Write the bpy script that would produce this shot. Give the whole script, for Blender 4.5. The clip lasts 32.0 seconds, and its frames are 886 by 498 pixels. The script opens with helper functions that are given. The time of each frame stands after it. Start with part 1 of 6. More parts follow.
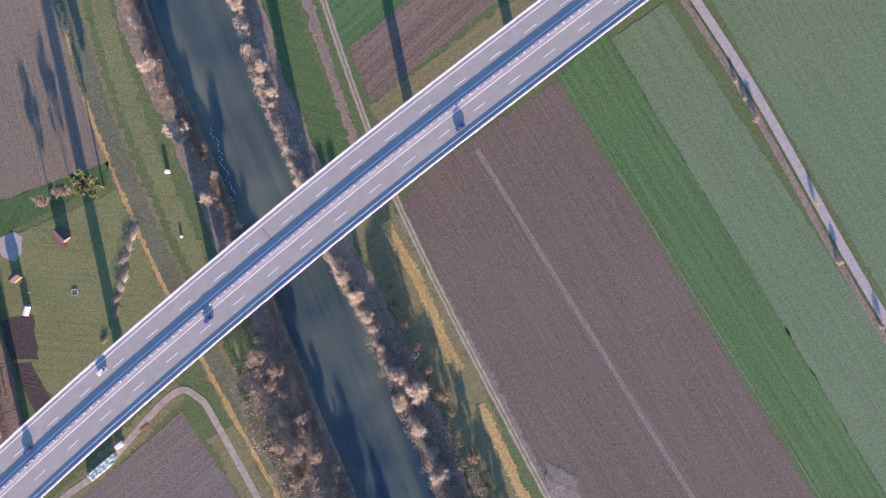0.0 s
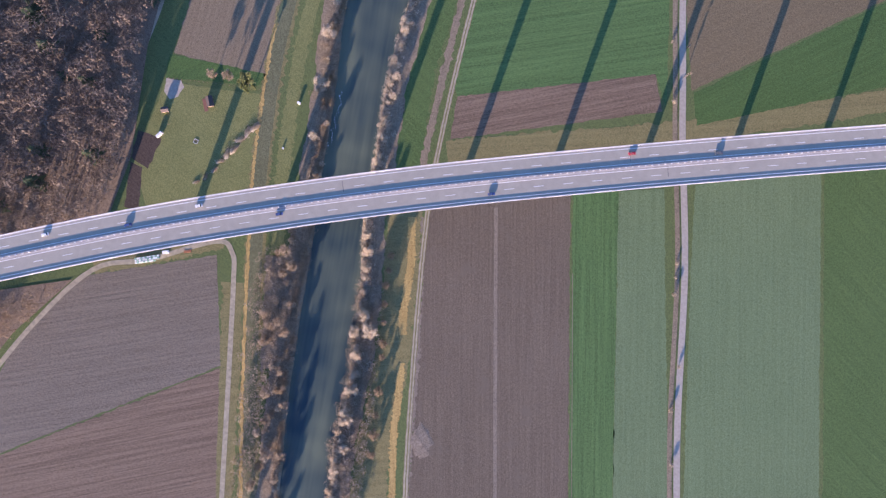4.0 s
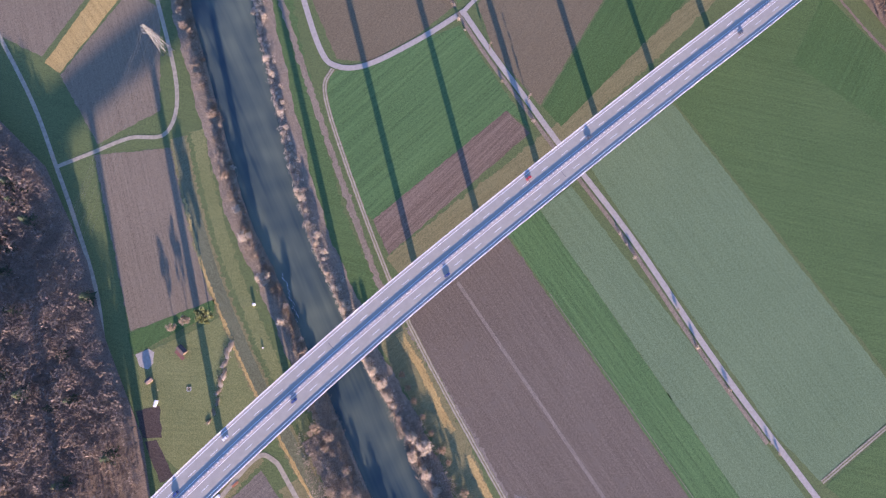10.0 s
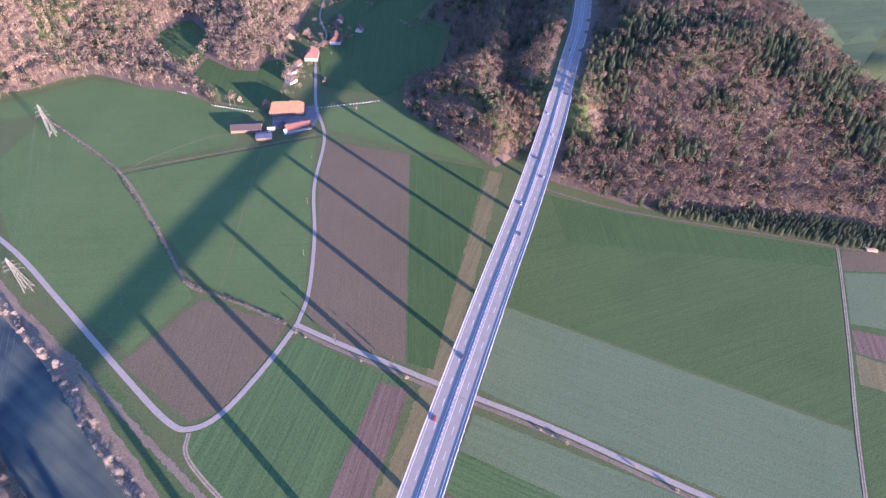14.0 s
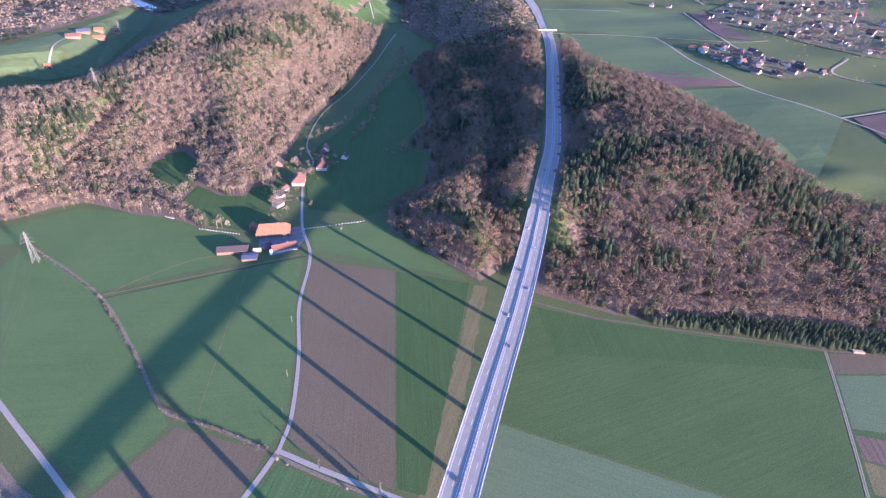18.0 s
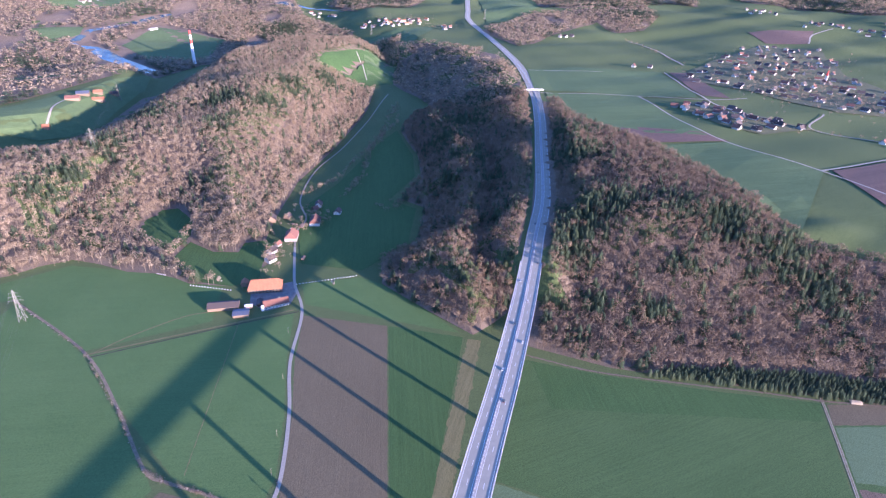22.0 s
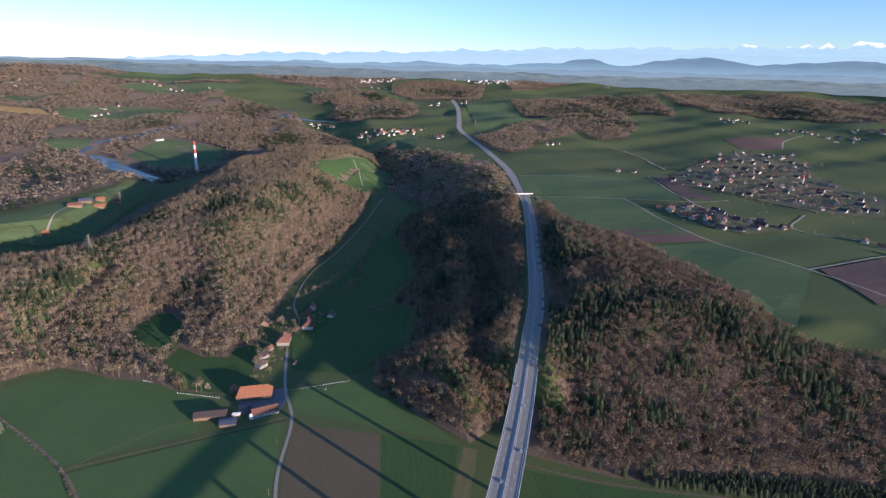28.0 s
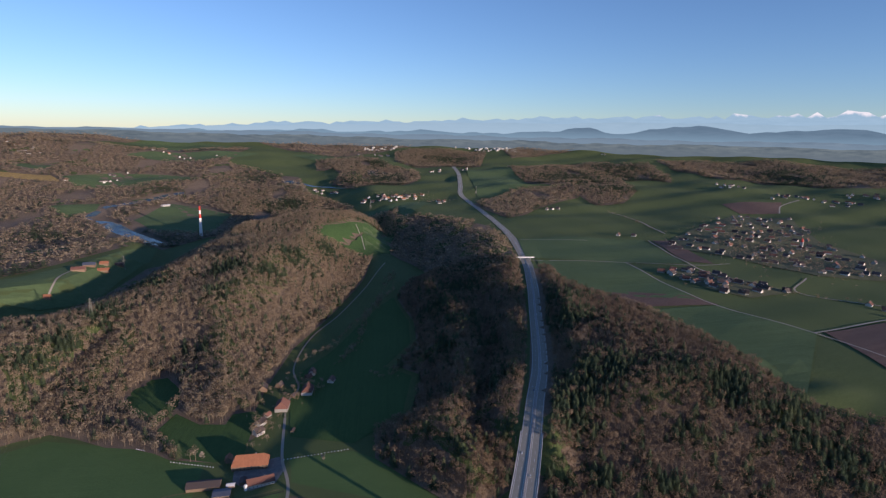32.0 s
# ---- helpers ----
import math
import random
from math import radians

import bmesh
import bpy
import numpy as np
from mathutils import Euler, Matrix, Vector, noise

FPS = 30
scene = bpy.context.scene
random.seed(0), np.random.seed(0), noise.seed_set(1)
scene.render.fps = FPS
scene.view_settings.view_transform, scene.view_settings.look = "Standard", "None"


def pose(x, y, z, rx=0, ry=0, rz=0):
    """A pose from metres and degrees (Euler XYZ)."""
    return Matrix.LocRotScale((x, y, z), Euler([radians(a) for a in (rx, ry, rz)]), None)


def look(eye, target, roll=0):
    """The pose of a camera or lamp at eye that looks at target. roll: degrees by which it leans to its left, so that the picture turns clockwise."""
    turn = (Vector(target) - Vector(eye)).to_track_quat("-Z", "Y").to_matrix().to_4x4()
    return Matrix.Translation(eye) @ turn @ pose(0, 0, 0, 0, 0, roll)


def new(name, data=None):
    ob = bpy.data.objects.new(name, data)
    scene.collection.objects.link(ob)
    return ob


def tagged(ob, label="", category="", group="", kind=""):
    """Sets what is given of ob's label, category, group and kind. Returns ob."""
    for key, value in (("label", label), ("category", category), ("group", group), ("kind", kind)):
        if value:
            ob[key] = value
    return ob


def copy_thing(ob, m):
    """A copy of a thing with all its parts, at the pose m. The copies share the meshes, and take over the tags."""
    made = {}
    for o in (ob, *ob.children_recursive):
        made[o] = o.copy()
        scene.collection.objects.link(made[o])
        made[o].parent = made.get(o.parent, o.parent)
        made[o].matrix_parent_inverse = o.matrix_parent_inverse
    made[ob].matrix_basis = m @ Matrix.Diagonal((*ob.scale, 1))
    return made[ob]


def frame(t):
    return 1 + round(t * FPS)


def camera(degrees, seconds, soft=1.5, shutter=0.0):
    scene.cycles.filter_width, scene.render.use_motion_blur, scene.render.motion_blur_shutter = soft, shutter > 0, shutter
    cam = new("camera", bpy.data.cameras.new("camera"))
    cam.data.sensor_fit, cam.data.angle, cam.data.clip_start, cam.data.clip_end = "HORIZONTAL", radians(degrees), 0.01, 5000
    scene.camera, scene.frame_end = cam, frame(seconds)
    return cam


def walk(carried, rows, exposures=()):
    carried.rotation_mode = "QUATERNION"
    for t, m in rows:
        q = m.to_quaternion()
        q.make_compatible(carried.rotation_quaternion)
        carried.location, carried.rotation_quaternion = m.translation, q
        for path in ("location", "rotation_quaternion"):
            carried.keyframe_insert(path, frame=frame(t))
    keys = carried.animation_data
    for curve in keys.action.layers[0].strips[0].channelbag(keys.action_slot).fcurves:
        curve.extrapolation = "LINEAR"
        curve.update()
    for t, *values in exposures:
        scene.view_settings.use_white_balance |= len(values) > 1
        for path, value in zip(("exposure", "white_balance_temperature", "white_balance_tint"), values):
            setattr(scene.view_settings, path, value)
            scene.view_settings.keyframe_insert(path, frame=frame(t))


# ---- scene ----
cam = camera(76.67, 32.0, soft=1.3)
# seconds, place in metres, turn in degrees
PATH = [
    (0, 7.9, -6.5, 280.1, 0.29, 0.28, -5.15),
    (0.5, 8.6, -6.1, 284.1, 0.20, 0.40, -3.14),
    (1, 8.7, -5.9, 291.4, 0.24, 0.33, 0.86),
    (1.5, 8.5, -6.0, 302.1, 0.36, 0.23, 7.34),
    (2, 8.0, -6.4, 316.2, 0.55, 0.02, 13.50),
    (2.5, 6.7, -4.8, 335.2, 0.30, -0.24, 20.44),
    (3, 4.9, -2.7, 354.3, -0.03, -0.41, 24.58),
    (3.5, 3.5, -1.1, 373.0, -0.24, -0.59, 26.66),
    (5.5, -0.4, 9.4, 426.7, -1.06, -0.77, 26.80),
    (6, -0.1, 10.7, 426.5, -1.05, -0.78, 24.32),
    (6.5, -1.6, 10.7, 427.4, -1.02, -1.15, 20.52),
    (7, -3.9, 7.7, 427.4, -0.51, -1.68, 13.92),
    (7.5, -5.0, 6.5, 428.1, 0.86, -1.91, 6.99),
    (8, -4.7, 7.5, 428.4, 3.43, -1.97, 4.03),
    (8.5, -3.8, 7.6, 428.0, 3.29, -1.92, 4.96),
    (9, -1.1, 4.8, 428.0, 3.97, -1.67, -0.06),
    (9.5, -1.0, 2.7, 428.2, 7.84, -1.64, -3.28),
    (10, 1.6, -0.9, 428.4, 9.68, -1.24, -7.40),
    (10.5, 2.0, -2.8, 428.2, 10.51, -1.02, -13.95),
    (11, -1.0, -4.7, 426.9, 14.16, -1.23, -18.85),
    (11.5, -13.9, -13.8, 420.6, 21.61, -2.10, -25.49),
    (12, -26.6, -19.4, 414.4, 25.72, -2.66, -33.94),
    (12.5, -35.0, -24.4, 410.1, 32.69, -2.51, -39.83),
    (13, -36.3, -29.6, 406.9, 38.54, -2.11, -40.23),
    (13.5, -37.3, -29.1, 405.2, 40.63, -2.24, -39.84),
    (14, -37.0, -29.7, 405.9, 43.82, -2.12, -39.75),
    (14.5, -37.2, -29.1, 406.2, 47.50, -2.13, -39.95),
    (15, -37.8, -29.8, 404.4, 50.37, -2.05, -40.49),
    (15.5, -38.9, -29.5, 403.0, 52.01, -2.08, -40.98),
    (17.5, -41.8, -29.8, 400.4, 55.55, -2.02, -42.07),
    (18, -42.2, -29.3, 400.5, 56.14, -2.01, -42.20),
    (18.5, -42.7, -29.5, 400.5, 56.73, -2.05, -42.35),
    (19, -42.7, -29.7, 401.3, 57.29, -1.96, -42.61),
    (19.5, -42.8, -29.8, 400.9, 57.92, -1.95, -42.81),
    (20, -42.8, -29.8, 400.6, 58.54, -1.92, -42.93),
    (20.5, -43.2, -30.1, 400.7, 59.24, -1.92, -43.01),
    (21, -43.0, -30.4, 400.7, 59.97, -1.86, -43.09),
    (21.5, -43.4, -29.8, 401.3, 60.77, -1.94, -43.11),
    (22, -43.1, -30.3, 401.5, 61.66, -1.89, -43.17),
    (22.5, -43.3, -29.5, 401.3, 62.66, -1.89, -43.39),
    (23, -42.9, -29.7, 401.3, 63.72, -1.83, -43.62),
    (23.5, -42.1, -29.6, 402.0, 64.71, -1.70, -43.89),
    (24, -42.0, -30.2, 401.5, 65.77, -1.66, -44.14),
    (24.5, -42.7, -29.6, 402.5, 66.69, -1.62, -44.48),
    (25, -42.2, -29.4, 402.7, 67.54, -1.60, -44.34),
    (25.5, -42.2, -30.3, 404.3, 68.28, -1.64, -44.19),
    (27.5, -43.0, -31.0, 405.8, 71.05, -1.62, -43.96),
    (28, -43.1, -30.8, 405.5, 71.85, -1.62, -43.92),
    (28.5, -43.5, -30.7, 405.1, 72.73, -1.61, -43.88),
    (29, -43.6, -30.4, 405.8, 73.62, -1.60, -43.82),
    (29.5, -43.7, -31.2, 405.5, 74.54, -1.63, -43.77),
    (30, -44.4, -31.7, 405.3, 75.47, -1.56, -43.77),
    (30.5, -44.6, -31.3, 406.1, 76.28, -1.62, -43.77),
    (31, -44.6, -31.9, 405.6, 77.07, -1.55, -43.78),
    (31.5, -44.6, -32.0, 405.3, 77.75, -1.54, -43.78),
    (32, -44.6, -31.2, 404.5, 78.39, -1.52, -43.80),
]
walk(cam, [(t, pose(x, y, z, rx, ry, rz)) for t, x, y, z, rx, ry, rz in PATH],
     exposures=[(0.0, 1.95, 6650, 36), (9.0, 2.05, 6550, 38), (13.0, 2.2, 6200, 52), (19.0, 2.16, 5750, 45), (23.0, 2.0, 5600, 38), (28.0, 0.84, 6250, 26), (32.0, 0.24, 6500, 26)])

# ---- light ----
SUN_ELEV, SUN_AZ = radians(8.4), math.atan2(0.122, -0.9925)
sun_to = Vector((math.sin(SUN_AZ) * math.cos(SUN_ELEV), math.cos(SUN_AZ) * math.cos(SUN_ELEV), math.sin(SUN_ELEV)))
world = bpy.data.worlds.new("sky")
scene.world = world
world.use_nodes = True
wn = world.node_tree.nodes
sky = wn.new("ShaderNodeTexSky")
sky.sky_type, sky.sun_disc = "NISHITA", False
sky.sun_elevation, sky.sun_rotation = SUN_ELEV, SUN_AZ
sky.altitude, sky.air_density, sky.dust_density, sky.ozone_density = 700, 0.9, 0.12, 3.7
world.node_tree.links.new(sky.outputs[0], wn["Background"].inputs[0])
wn["Background"].inputs[1].default_value = 0.15
lamp = bpy.data.lights.new("sun", "SUN")
lamp.energy, lamp.angle, lamp.color = 4.5, radians(0.55), (1.0, 0.86, 0.68)
sun = new("sun", lamp)
sun.matrix_world = look(sun_to * 1000, (0, 0, 0))


# ---- materials ----
def nodes_of(name):
    m = bpy.data.materials.new(name)
    m.use_nodes = True
    t = m.node_tree
    return m, t, t.nodes, t.links, t.nodes["Principled BSDF"]


def coords(t, scale=(1, 1, 1), turn=0.0):
    tc, spin, mp = t.nodes.new("ShaderNodeTexCoord"), t.nodes.new("ShaderNodeMapping"), t.nodes.new("ShaderNodeMapping")
    spin.inputs["Rotation"].default_value[2] = radians(turn)
    mp.inputs["Scale"].default_value = scale
    t.links.new(tc.outputs["Object"], spin.inputs[0])
    t.links.new(spin.outputs[0], mp.inputs[0])
    return mp.outputs[0]


def noise_node(t, vec, scale, detail=3.0, rough=0.6):
    n = t.nodes.new("ShaderNodeTexNoise")
    n.inputs["Scale"].default_value, n.inputs["Detail"].default_value, n.inputs["Roughness"].default_value = scale, detail, rough
    t.links.new(vec, n.inputs["Vector"])
    return n.outputs["Fac"]


def ramp(t, fac, stops):
    r = t.nodes.new("ShaderNodeValToRGB")
    while len(r.color_ramp.elements) < len(stops):
        r.color_ramp.elements.new(0.5)
    for e, (p, c) in zip(r.color_ramp.elements, stops):
        e.position, e.color = p, (*c, 1)
    t.links.new(fac, r.inputs[0])
    return r.outputs[0]


def mix(t, fac, a, b, mode="MIX"):
    m = t.nodes.new("ShaderNodeMix")
    m.data_type, m.blend_type = "RGBA", mode
    for sock, v in ((m.inputs[0], fac), (m.inputs[6], a), (m.inputs[7], b)):
        if isinstance(v, (int, float)):
            sock.default_value = v
        elif isinstance(v, tuple):
            sock.default_value = (*v, 1)
        else:
            t.links.new(v, sock)
    return m.outputs[2]


def scaled(c, k):
    return tuple(min(1.0, v * k) for v in c)


def bump(t, p, fac, strength, distance):
    b = t.nodes.new("ShaderNodeBump")
    b.inputs["Strength"].default_value, b.inputs["Distance"].default_value = strength, distance
    t.links.new(fac, b.inputs["Height"])
    t.links.new(b.outputs[0], p.inputs["Normal"])


def plain(name, color, rough=0.7, metal=0.0, vary=0.25, scale=1.0, relief=0.0):
    """Paint, concrete, plaster: one colour with blotches and fine grain."""
    m, t, n, l, p = nodes_of(name)
    v = coords(t)
    big = ramp(t, noise_node(t, v, 0.35 * scale), [(0.3, scaled(color, 1 - vary)), (0.7, scaled(color, 1 + vary))])
    fine = ramp(t, noise_node(t, v, 4.0 * scale, 5), [(0.25, (0.82, 0.82, 0.82)), (0.75, (1, 1, 1))])
    l.new(mix(t, 1.0, big, fine, "MULTIPLY"), p.inputs["Base Color"])
    p.inputs["Roughness"].default_value, p.inputs["Metallic"].default_value = rough, metal
    if relief:
        bump(t, p, noise_node(t, v, 3.0 * scale), 0.6, relief)
    return m


def pieces(name, color, rough=0.8, vary=0.3, metal=0.0):
    """Colour that differs from piece to piece."""
    m, t, n, l, p = nodes_of(name)
    oi = n.new("ShaderNodeObjectInfo")
    l.new(ramp(t, oi.outputs["Random"], [(0.0, scaled(color, 1 - vary)), (1.0, scaled(color, 1 + vary))]), p.inputs["Base Color"])
    p.inputs["Roughness"].default_value, p.inputs["Metallic"].default_value = rough, metal
    return m


def field(name, dark, light, turn, row=1.2, rows=0.5, patch=0.012, relief=0.25, spot=None):
    """Crop or ploughed earth: rows along one direction, broad patches, fine clods."""
    m, t, n, l, p = nodes_of(name)
    v = coords(t)
    along = coords(t, (0.018, 1, 1), turn)
    lines = noise_node(t, along, row, 2.0, 0.7)
    broad = noise_node(t, v, patch, 4.0)
    fine = noise_node(t, v, 1.3, 5.0, 0.85)
    base = ramp(t, broad, [(0.32, dark), (0.68, light)])
    base = mix(t, rows, base, ramp(t, lines, [(0.36, scaled(dark, 0.42)), (0.5, scaled(light, 0.9)), (0.64, scaled(light, 1.45))]))
    clods = noise_node(t, v, 0.55, 4.0, 0.8)
    base = mix(t, 0.5, base, ramp(t, fine, [(0.4, scaled(dark, 0.3)), (0.6, scaled(light, 1.6))]))
    base = mix(t, 0.18, base, ramp(t, clods, [(0.4, scaled(dark, 0.4)), (0.62, scaled(light, 1.5))]))
    if spot:
        base = mix(t, ramp(t, noise_node(t, v, 0.05, 5.0, 0.7), [(0.55, (0, 0, 0)), (0.7, (1, 1, 1))]), base, spot)
    l.new(base, p.inputs["Base Color"])
    p.inputs["Roughness"].default_value = 0.95
    p.inputs["Specular IOR Level"].default_value = 0.15
    bump(t, p, mix(t, 0.4, lines, fine), 0.8, relief)
    return m


def woods(name, dark, light, other):
    """Twigs or needles: changes from tree to tree and from twig to twig."""
    m, t, n, l, p = nodes_of(name)
    v = coords(t)
    g = n.new("ShaderNodeNewGeometry")
    tree = ramp(t, noise_node(t, v, 0.07, 2.0), [(0.35, dark), (0.55, light), (0.7, other)])
    twig = ramp(t, g.outputs["Random Per Island"], [(0.0, (0.8, 0.8, 0.8)), (1.0, (1.1, 1.08, 1.05))])
    col = mix(t, 1.0, tree, twig, "MULTIPLY")
    l.new(col, p.inputs["Base Color"])
    p.inputs["Roughness"].default_value = 0.9
    p.inputs["Specular IOR Level"].default_value = 0.1
    thin, both = n.new("ShaderNodeBsdfTranslucent"), n.new("ShaderNodeMixShader")
    l.new(col, thin.inputs[0])
    both.inputs[0].default_value = 0.42
    l.new(p.outputs[0], both.inputs[1])
    l.new(thin.outputs[0], both.inputs[2])
    l.new(both.outputs[0], n["Material Output"].inputs[0])
    return m


EARTH_D, EARTH_L = (0.11, 0.086, 0.061), (0.158, 0.126, 0.09)
GREEN_D, GREEN_L = (0.052, 0.118, 0.04), (0.088, 0.16, 0.058)
PALE_D, PALE_L = (0.102, 0.155, 0.074), (0.14, 0.196, 0.098)
M_ground = field("meadow", (0.072, 0.11, 0.04), (0.118, 0.148, 0.058), 20, 0.8, 0.2, 0.006)
M_earth_a = field("ploughed_earth", EARTH_D, EARTH_L, 63.5, 0.6, 0.34, spot=(0.14, 0.114, 0.084))
M_earth_b = field("ploughed_earth_west", (0.13, 0.11, 0.083), (0.18, 0.152, 0.117), -36, 0.6, 0.42)
M_earth_c = field("reddish_ploughed_earth", (0.135, 0.095, 0.066), (0.19, 0.138, 0.097), -38, 0.5, 0.7)
M_earth_d = field("harrowed_earth", (0.13, 0.104, 0.06), (0.17, 0.136, 0.081), -52, 0.5, 0.14)
M_earth_n = field("harrowed_earth_by_river", (0.155, 0.123, 0.08), (0.21, 0.168, 0.112), -100, 0.6, 0.35)
M_green_a = field("young_crop", GREEN_D, GREEN_L, 63.5, 0.5, 0.55)
M_green_n = field("young_crop_by_river", GREEN_D, GREEN_L, -36, 0.4, 0.5)
M_green_b = field("winter_grass", (0.052, 0.1, 0.033), (0.088, 0.142, 0.05), 20, 0.4, 0.22)
M_green_c = field("lush_meadow", (0.044, 0.096, 0.03), (0.072, 0.13, 0.043), -52, 0.4, 0.25)
M_green_m = field("grazed_meadow", (0.068, 0.132, 0.042), (0.11, 0.178, 0.062), 35, 0.4, 0.16)
M_pale = field("thin_crop", PALE_D, PALE_L, 63.5, 0.5, 0.22)
M_verge = field("rough_verge", (0.13, 0.125, 0.055), (0.21, 0.185, 0.085), -30, 0.3, 0.3, 0.05)
M_straw = field("dry_reeds", (0.28, 0.2, 0.075), (0.45, 0.31, 0.115), 60, 0.5, 0.4, 0.09)
M_trace = field("dry_pale_earth", (0.16, 0.13, 0.096), (0.225, 0.186, 0.14), 63.5, 0.9, 0.4, 0.05)
M_bed = field("dark_soil_and_ditch_shadow", (0.05, 0.038, 0.032), (0.085, 0.066, 0.055), 20, 0.6, 0.3, 0.05)
M_garden = field("garden_lawn", (0.115, 0.135, 0.05), (0.19, 0.2, 0.08), 10, 0.4, 0.1, 0.04)
M_scrub = field("scrub_floor", (0.135, 0.112, 0.075), (0.26, 0.205, 0.14), 70, 0.4, 0.3, 0.06)
M_litter = field("leaf_litter", (0.15, 0.112, 0.08), (0.22, 0.168, 0.12), 0, 0.5, 0.1, 0.03)
M_cobble = field("cobbled_stone", (0.088, 0.098, 0.05), (0.155, 0.158, 0.09), 62, 1.6, 0.2, 0.06, 0.3)
M_yard = plain("yard_paving", (0.2, 0.19, 0.175), 0.9, 0, 0.25, 0.4, 0.03)
M_logs = plain("weathered_timber", (0.4, 0.32, 0.22), 0.85, 0, 0.25, 1.0)
M_gravel = plain("pale_gravel", (0.37, 0.33, 0.27), 0.95, 0, 0.15, 1.5, 0.05)
M_track = plain("earth_track", (0.34, 0.295, 0.205), 0.95, 0, 0.25, 1.0, 0.06)
M_asphalt = plain("worn_asphalt", (0.335, 0.31, 0.252), 0.95, 0, 0.07, 0.6)
M_concrete = plain("concrete", (0.36, 0.345, 0.325), 0.8, 0, 0.12, 0.5)
M_lightcon = plain("light_concrete", (0.74, 0.725, 0.7), 0.8, 0, 0.1, 0.5)
M_tar = plain("tar_seal", (0.05, 0.05, 0.055), 0.7)
M_paint = plain("road_paint", (0.84, 0.83, 0.8), 0.6, 0, 0.08, 2.0)
M_steel = plain("galvanised_steel", (0.5, 0.51, 0.53), 0.45, 0.7, 0.1, 1.0)
M_bark = plain("bark", (0.13, 0.1, 0.08), 0.95, 0, 0.3, 2.0)
M_twig_brown = woods("bare_twigs", (0.262, 0.202, 0.138), (0.345, 0.268, 0.182), (0.42, 0.345, 0.25))
M_twig_red = woods("reddish_twigs", (0.205, 0.152, 0.106), (0.272, 0.203, 0.142), (0.32, 0.252, 0.185))
M_twig_grey = woods("grey_brown_twigs", (0.185, 0.145, 0.112), (0.255, 0.203, 0.16), (0.32, 0.262, 0.21))
M_twig_pale = woods("pale_twigs", (0.28, 0.225, 0.165), (0.38, 0.315, 0.24), (0.33, 0.28, 0.225))
M_willow = woods("willow_twigs", (0.44, 0.375, 0.285), (0.6, 0.53, 0.42), (0.5, 0.44, 0.355))
M_needles = woods("needles", (0.07, 0.1, 0.062), (0.105, 0.142, 0.082), (0.16, 0.18, 0.095))
M_leaf = woods("evergreen_leaves", (0.16, 0.19, 0.08), (0.22, 0.24, 0.11), (0.28, 0.27, 0.14))

m, t, n, l, p = nodes_of("river_water")
M_water = m
v = coords(t)
flow = coords(t, (0.06, 1, 1), 73)
shoal = mix(t, 0.5, noise_node(t, flow, 0.07, 3.0), noise_node(t, v, 0.02, 2.0))
l.new(ramp(t, shoal, [(0.4, (0.026, 0.05, 0.056)), (0.62, (0.11, 0.135, 0.095))]), p.inputs["Base Color"])
p.inputs["Roughness"].default_value, p.inputs["IOR"].default_value = 0.22, 1.33
bump(t, p, noise_node(t, v, 0.5, 4.0), 0.25, 0.08)


# ---- mesh helpers ----
def mesh_ob(name, verts, faces, material, parent=None, label=""):
    me = bpy.data.meshes.new(name)
    me.from_pydata([tuple(v) for v in verts], [], [tuple(f) for f in faces])
    me.materials.append(material)
    ob = new(name, me)
    if parent is not None:
        ob.parent = parent
    if label:
        ob["label"] = label
    return ob


def part(name, bm, material, parent=None, label=""):
    me = bpy.data.meshes.new(name)
    bm.normal_update()
    bm.to_mesh(me)
    bm.free()
    me.materials.append(material)
    ob = new(name, me)
    if parent is not None:
        ob.parent = parent
    if label:
        ob["label"] = label
    return ob


def arrays_ob(name, verts, tris, material):
    """A large mesh from arrays of corners and triangles."""
    me = bpy.data.meshes.new(name)
    nv, nt = len(verts), len(tris)
    me.vertices.add(nv)
    me.vertices.foreach_set("co", np.asarray(verts, np.float32).ravel())
    me.loops.add(3 * nt)
    me.loops.foreach_set("vertex_index", np.asarray(tris, np.int32).ravel())
    me.polygons.add(nt)
    me.polygons.foreach_set("loop_start", np.arange(nt, dtype=np.int32) * 3)
    me.update(calc_edges=True)
    me.materials.append(material)
    return new(name, me)


def add_box(bm, x0, y0, z0, x1, y1, z1, turn=0.0, at=(0, 0, 0)):
    m = Matrix.Translation(at) @ Matrix.Rotation(turn, 4, "Z") @ Matrix.Translation(((x0 + x1) / 2, (y0 + y1) / 2, (z0 + z1) / 2)) @ Matrix.Diagonal((x1 - x0, y1 - y0, z1 - z0, 1))
    bmesh.ops.create_cube(bm, size=1, matrix=m)


def add_bar(bm, a, b, r0, r1=None, sides=4):
    """A tapered bar from a to b."""
    a, b = Vector(a), Vector(b)
    m = Matrix.Translation((a + b) / 2) @ (b - a).to_track_quat("Z", "Y").to_matrix().to_4x4()
    bmesh.ops.create_cone(bm, cap_ends=True, segments=sides, radius1=r0, radius2=r0 if r1 is None else r1, depth=(b - a).length, matrix=m)


def empty(name, at, label, category, group="", turn=0.0):
    ob = new(name)
    ob.location, ob.rotation_euler = at, (0, 0, turn)
    ob.empty_display_size = 0.1
    return tagged(ob, label, category, group)


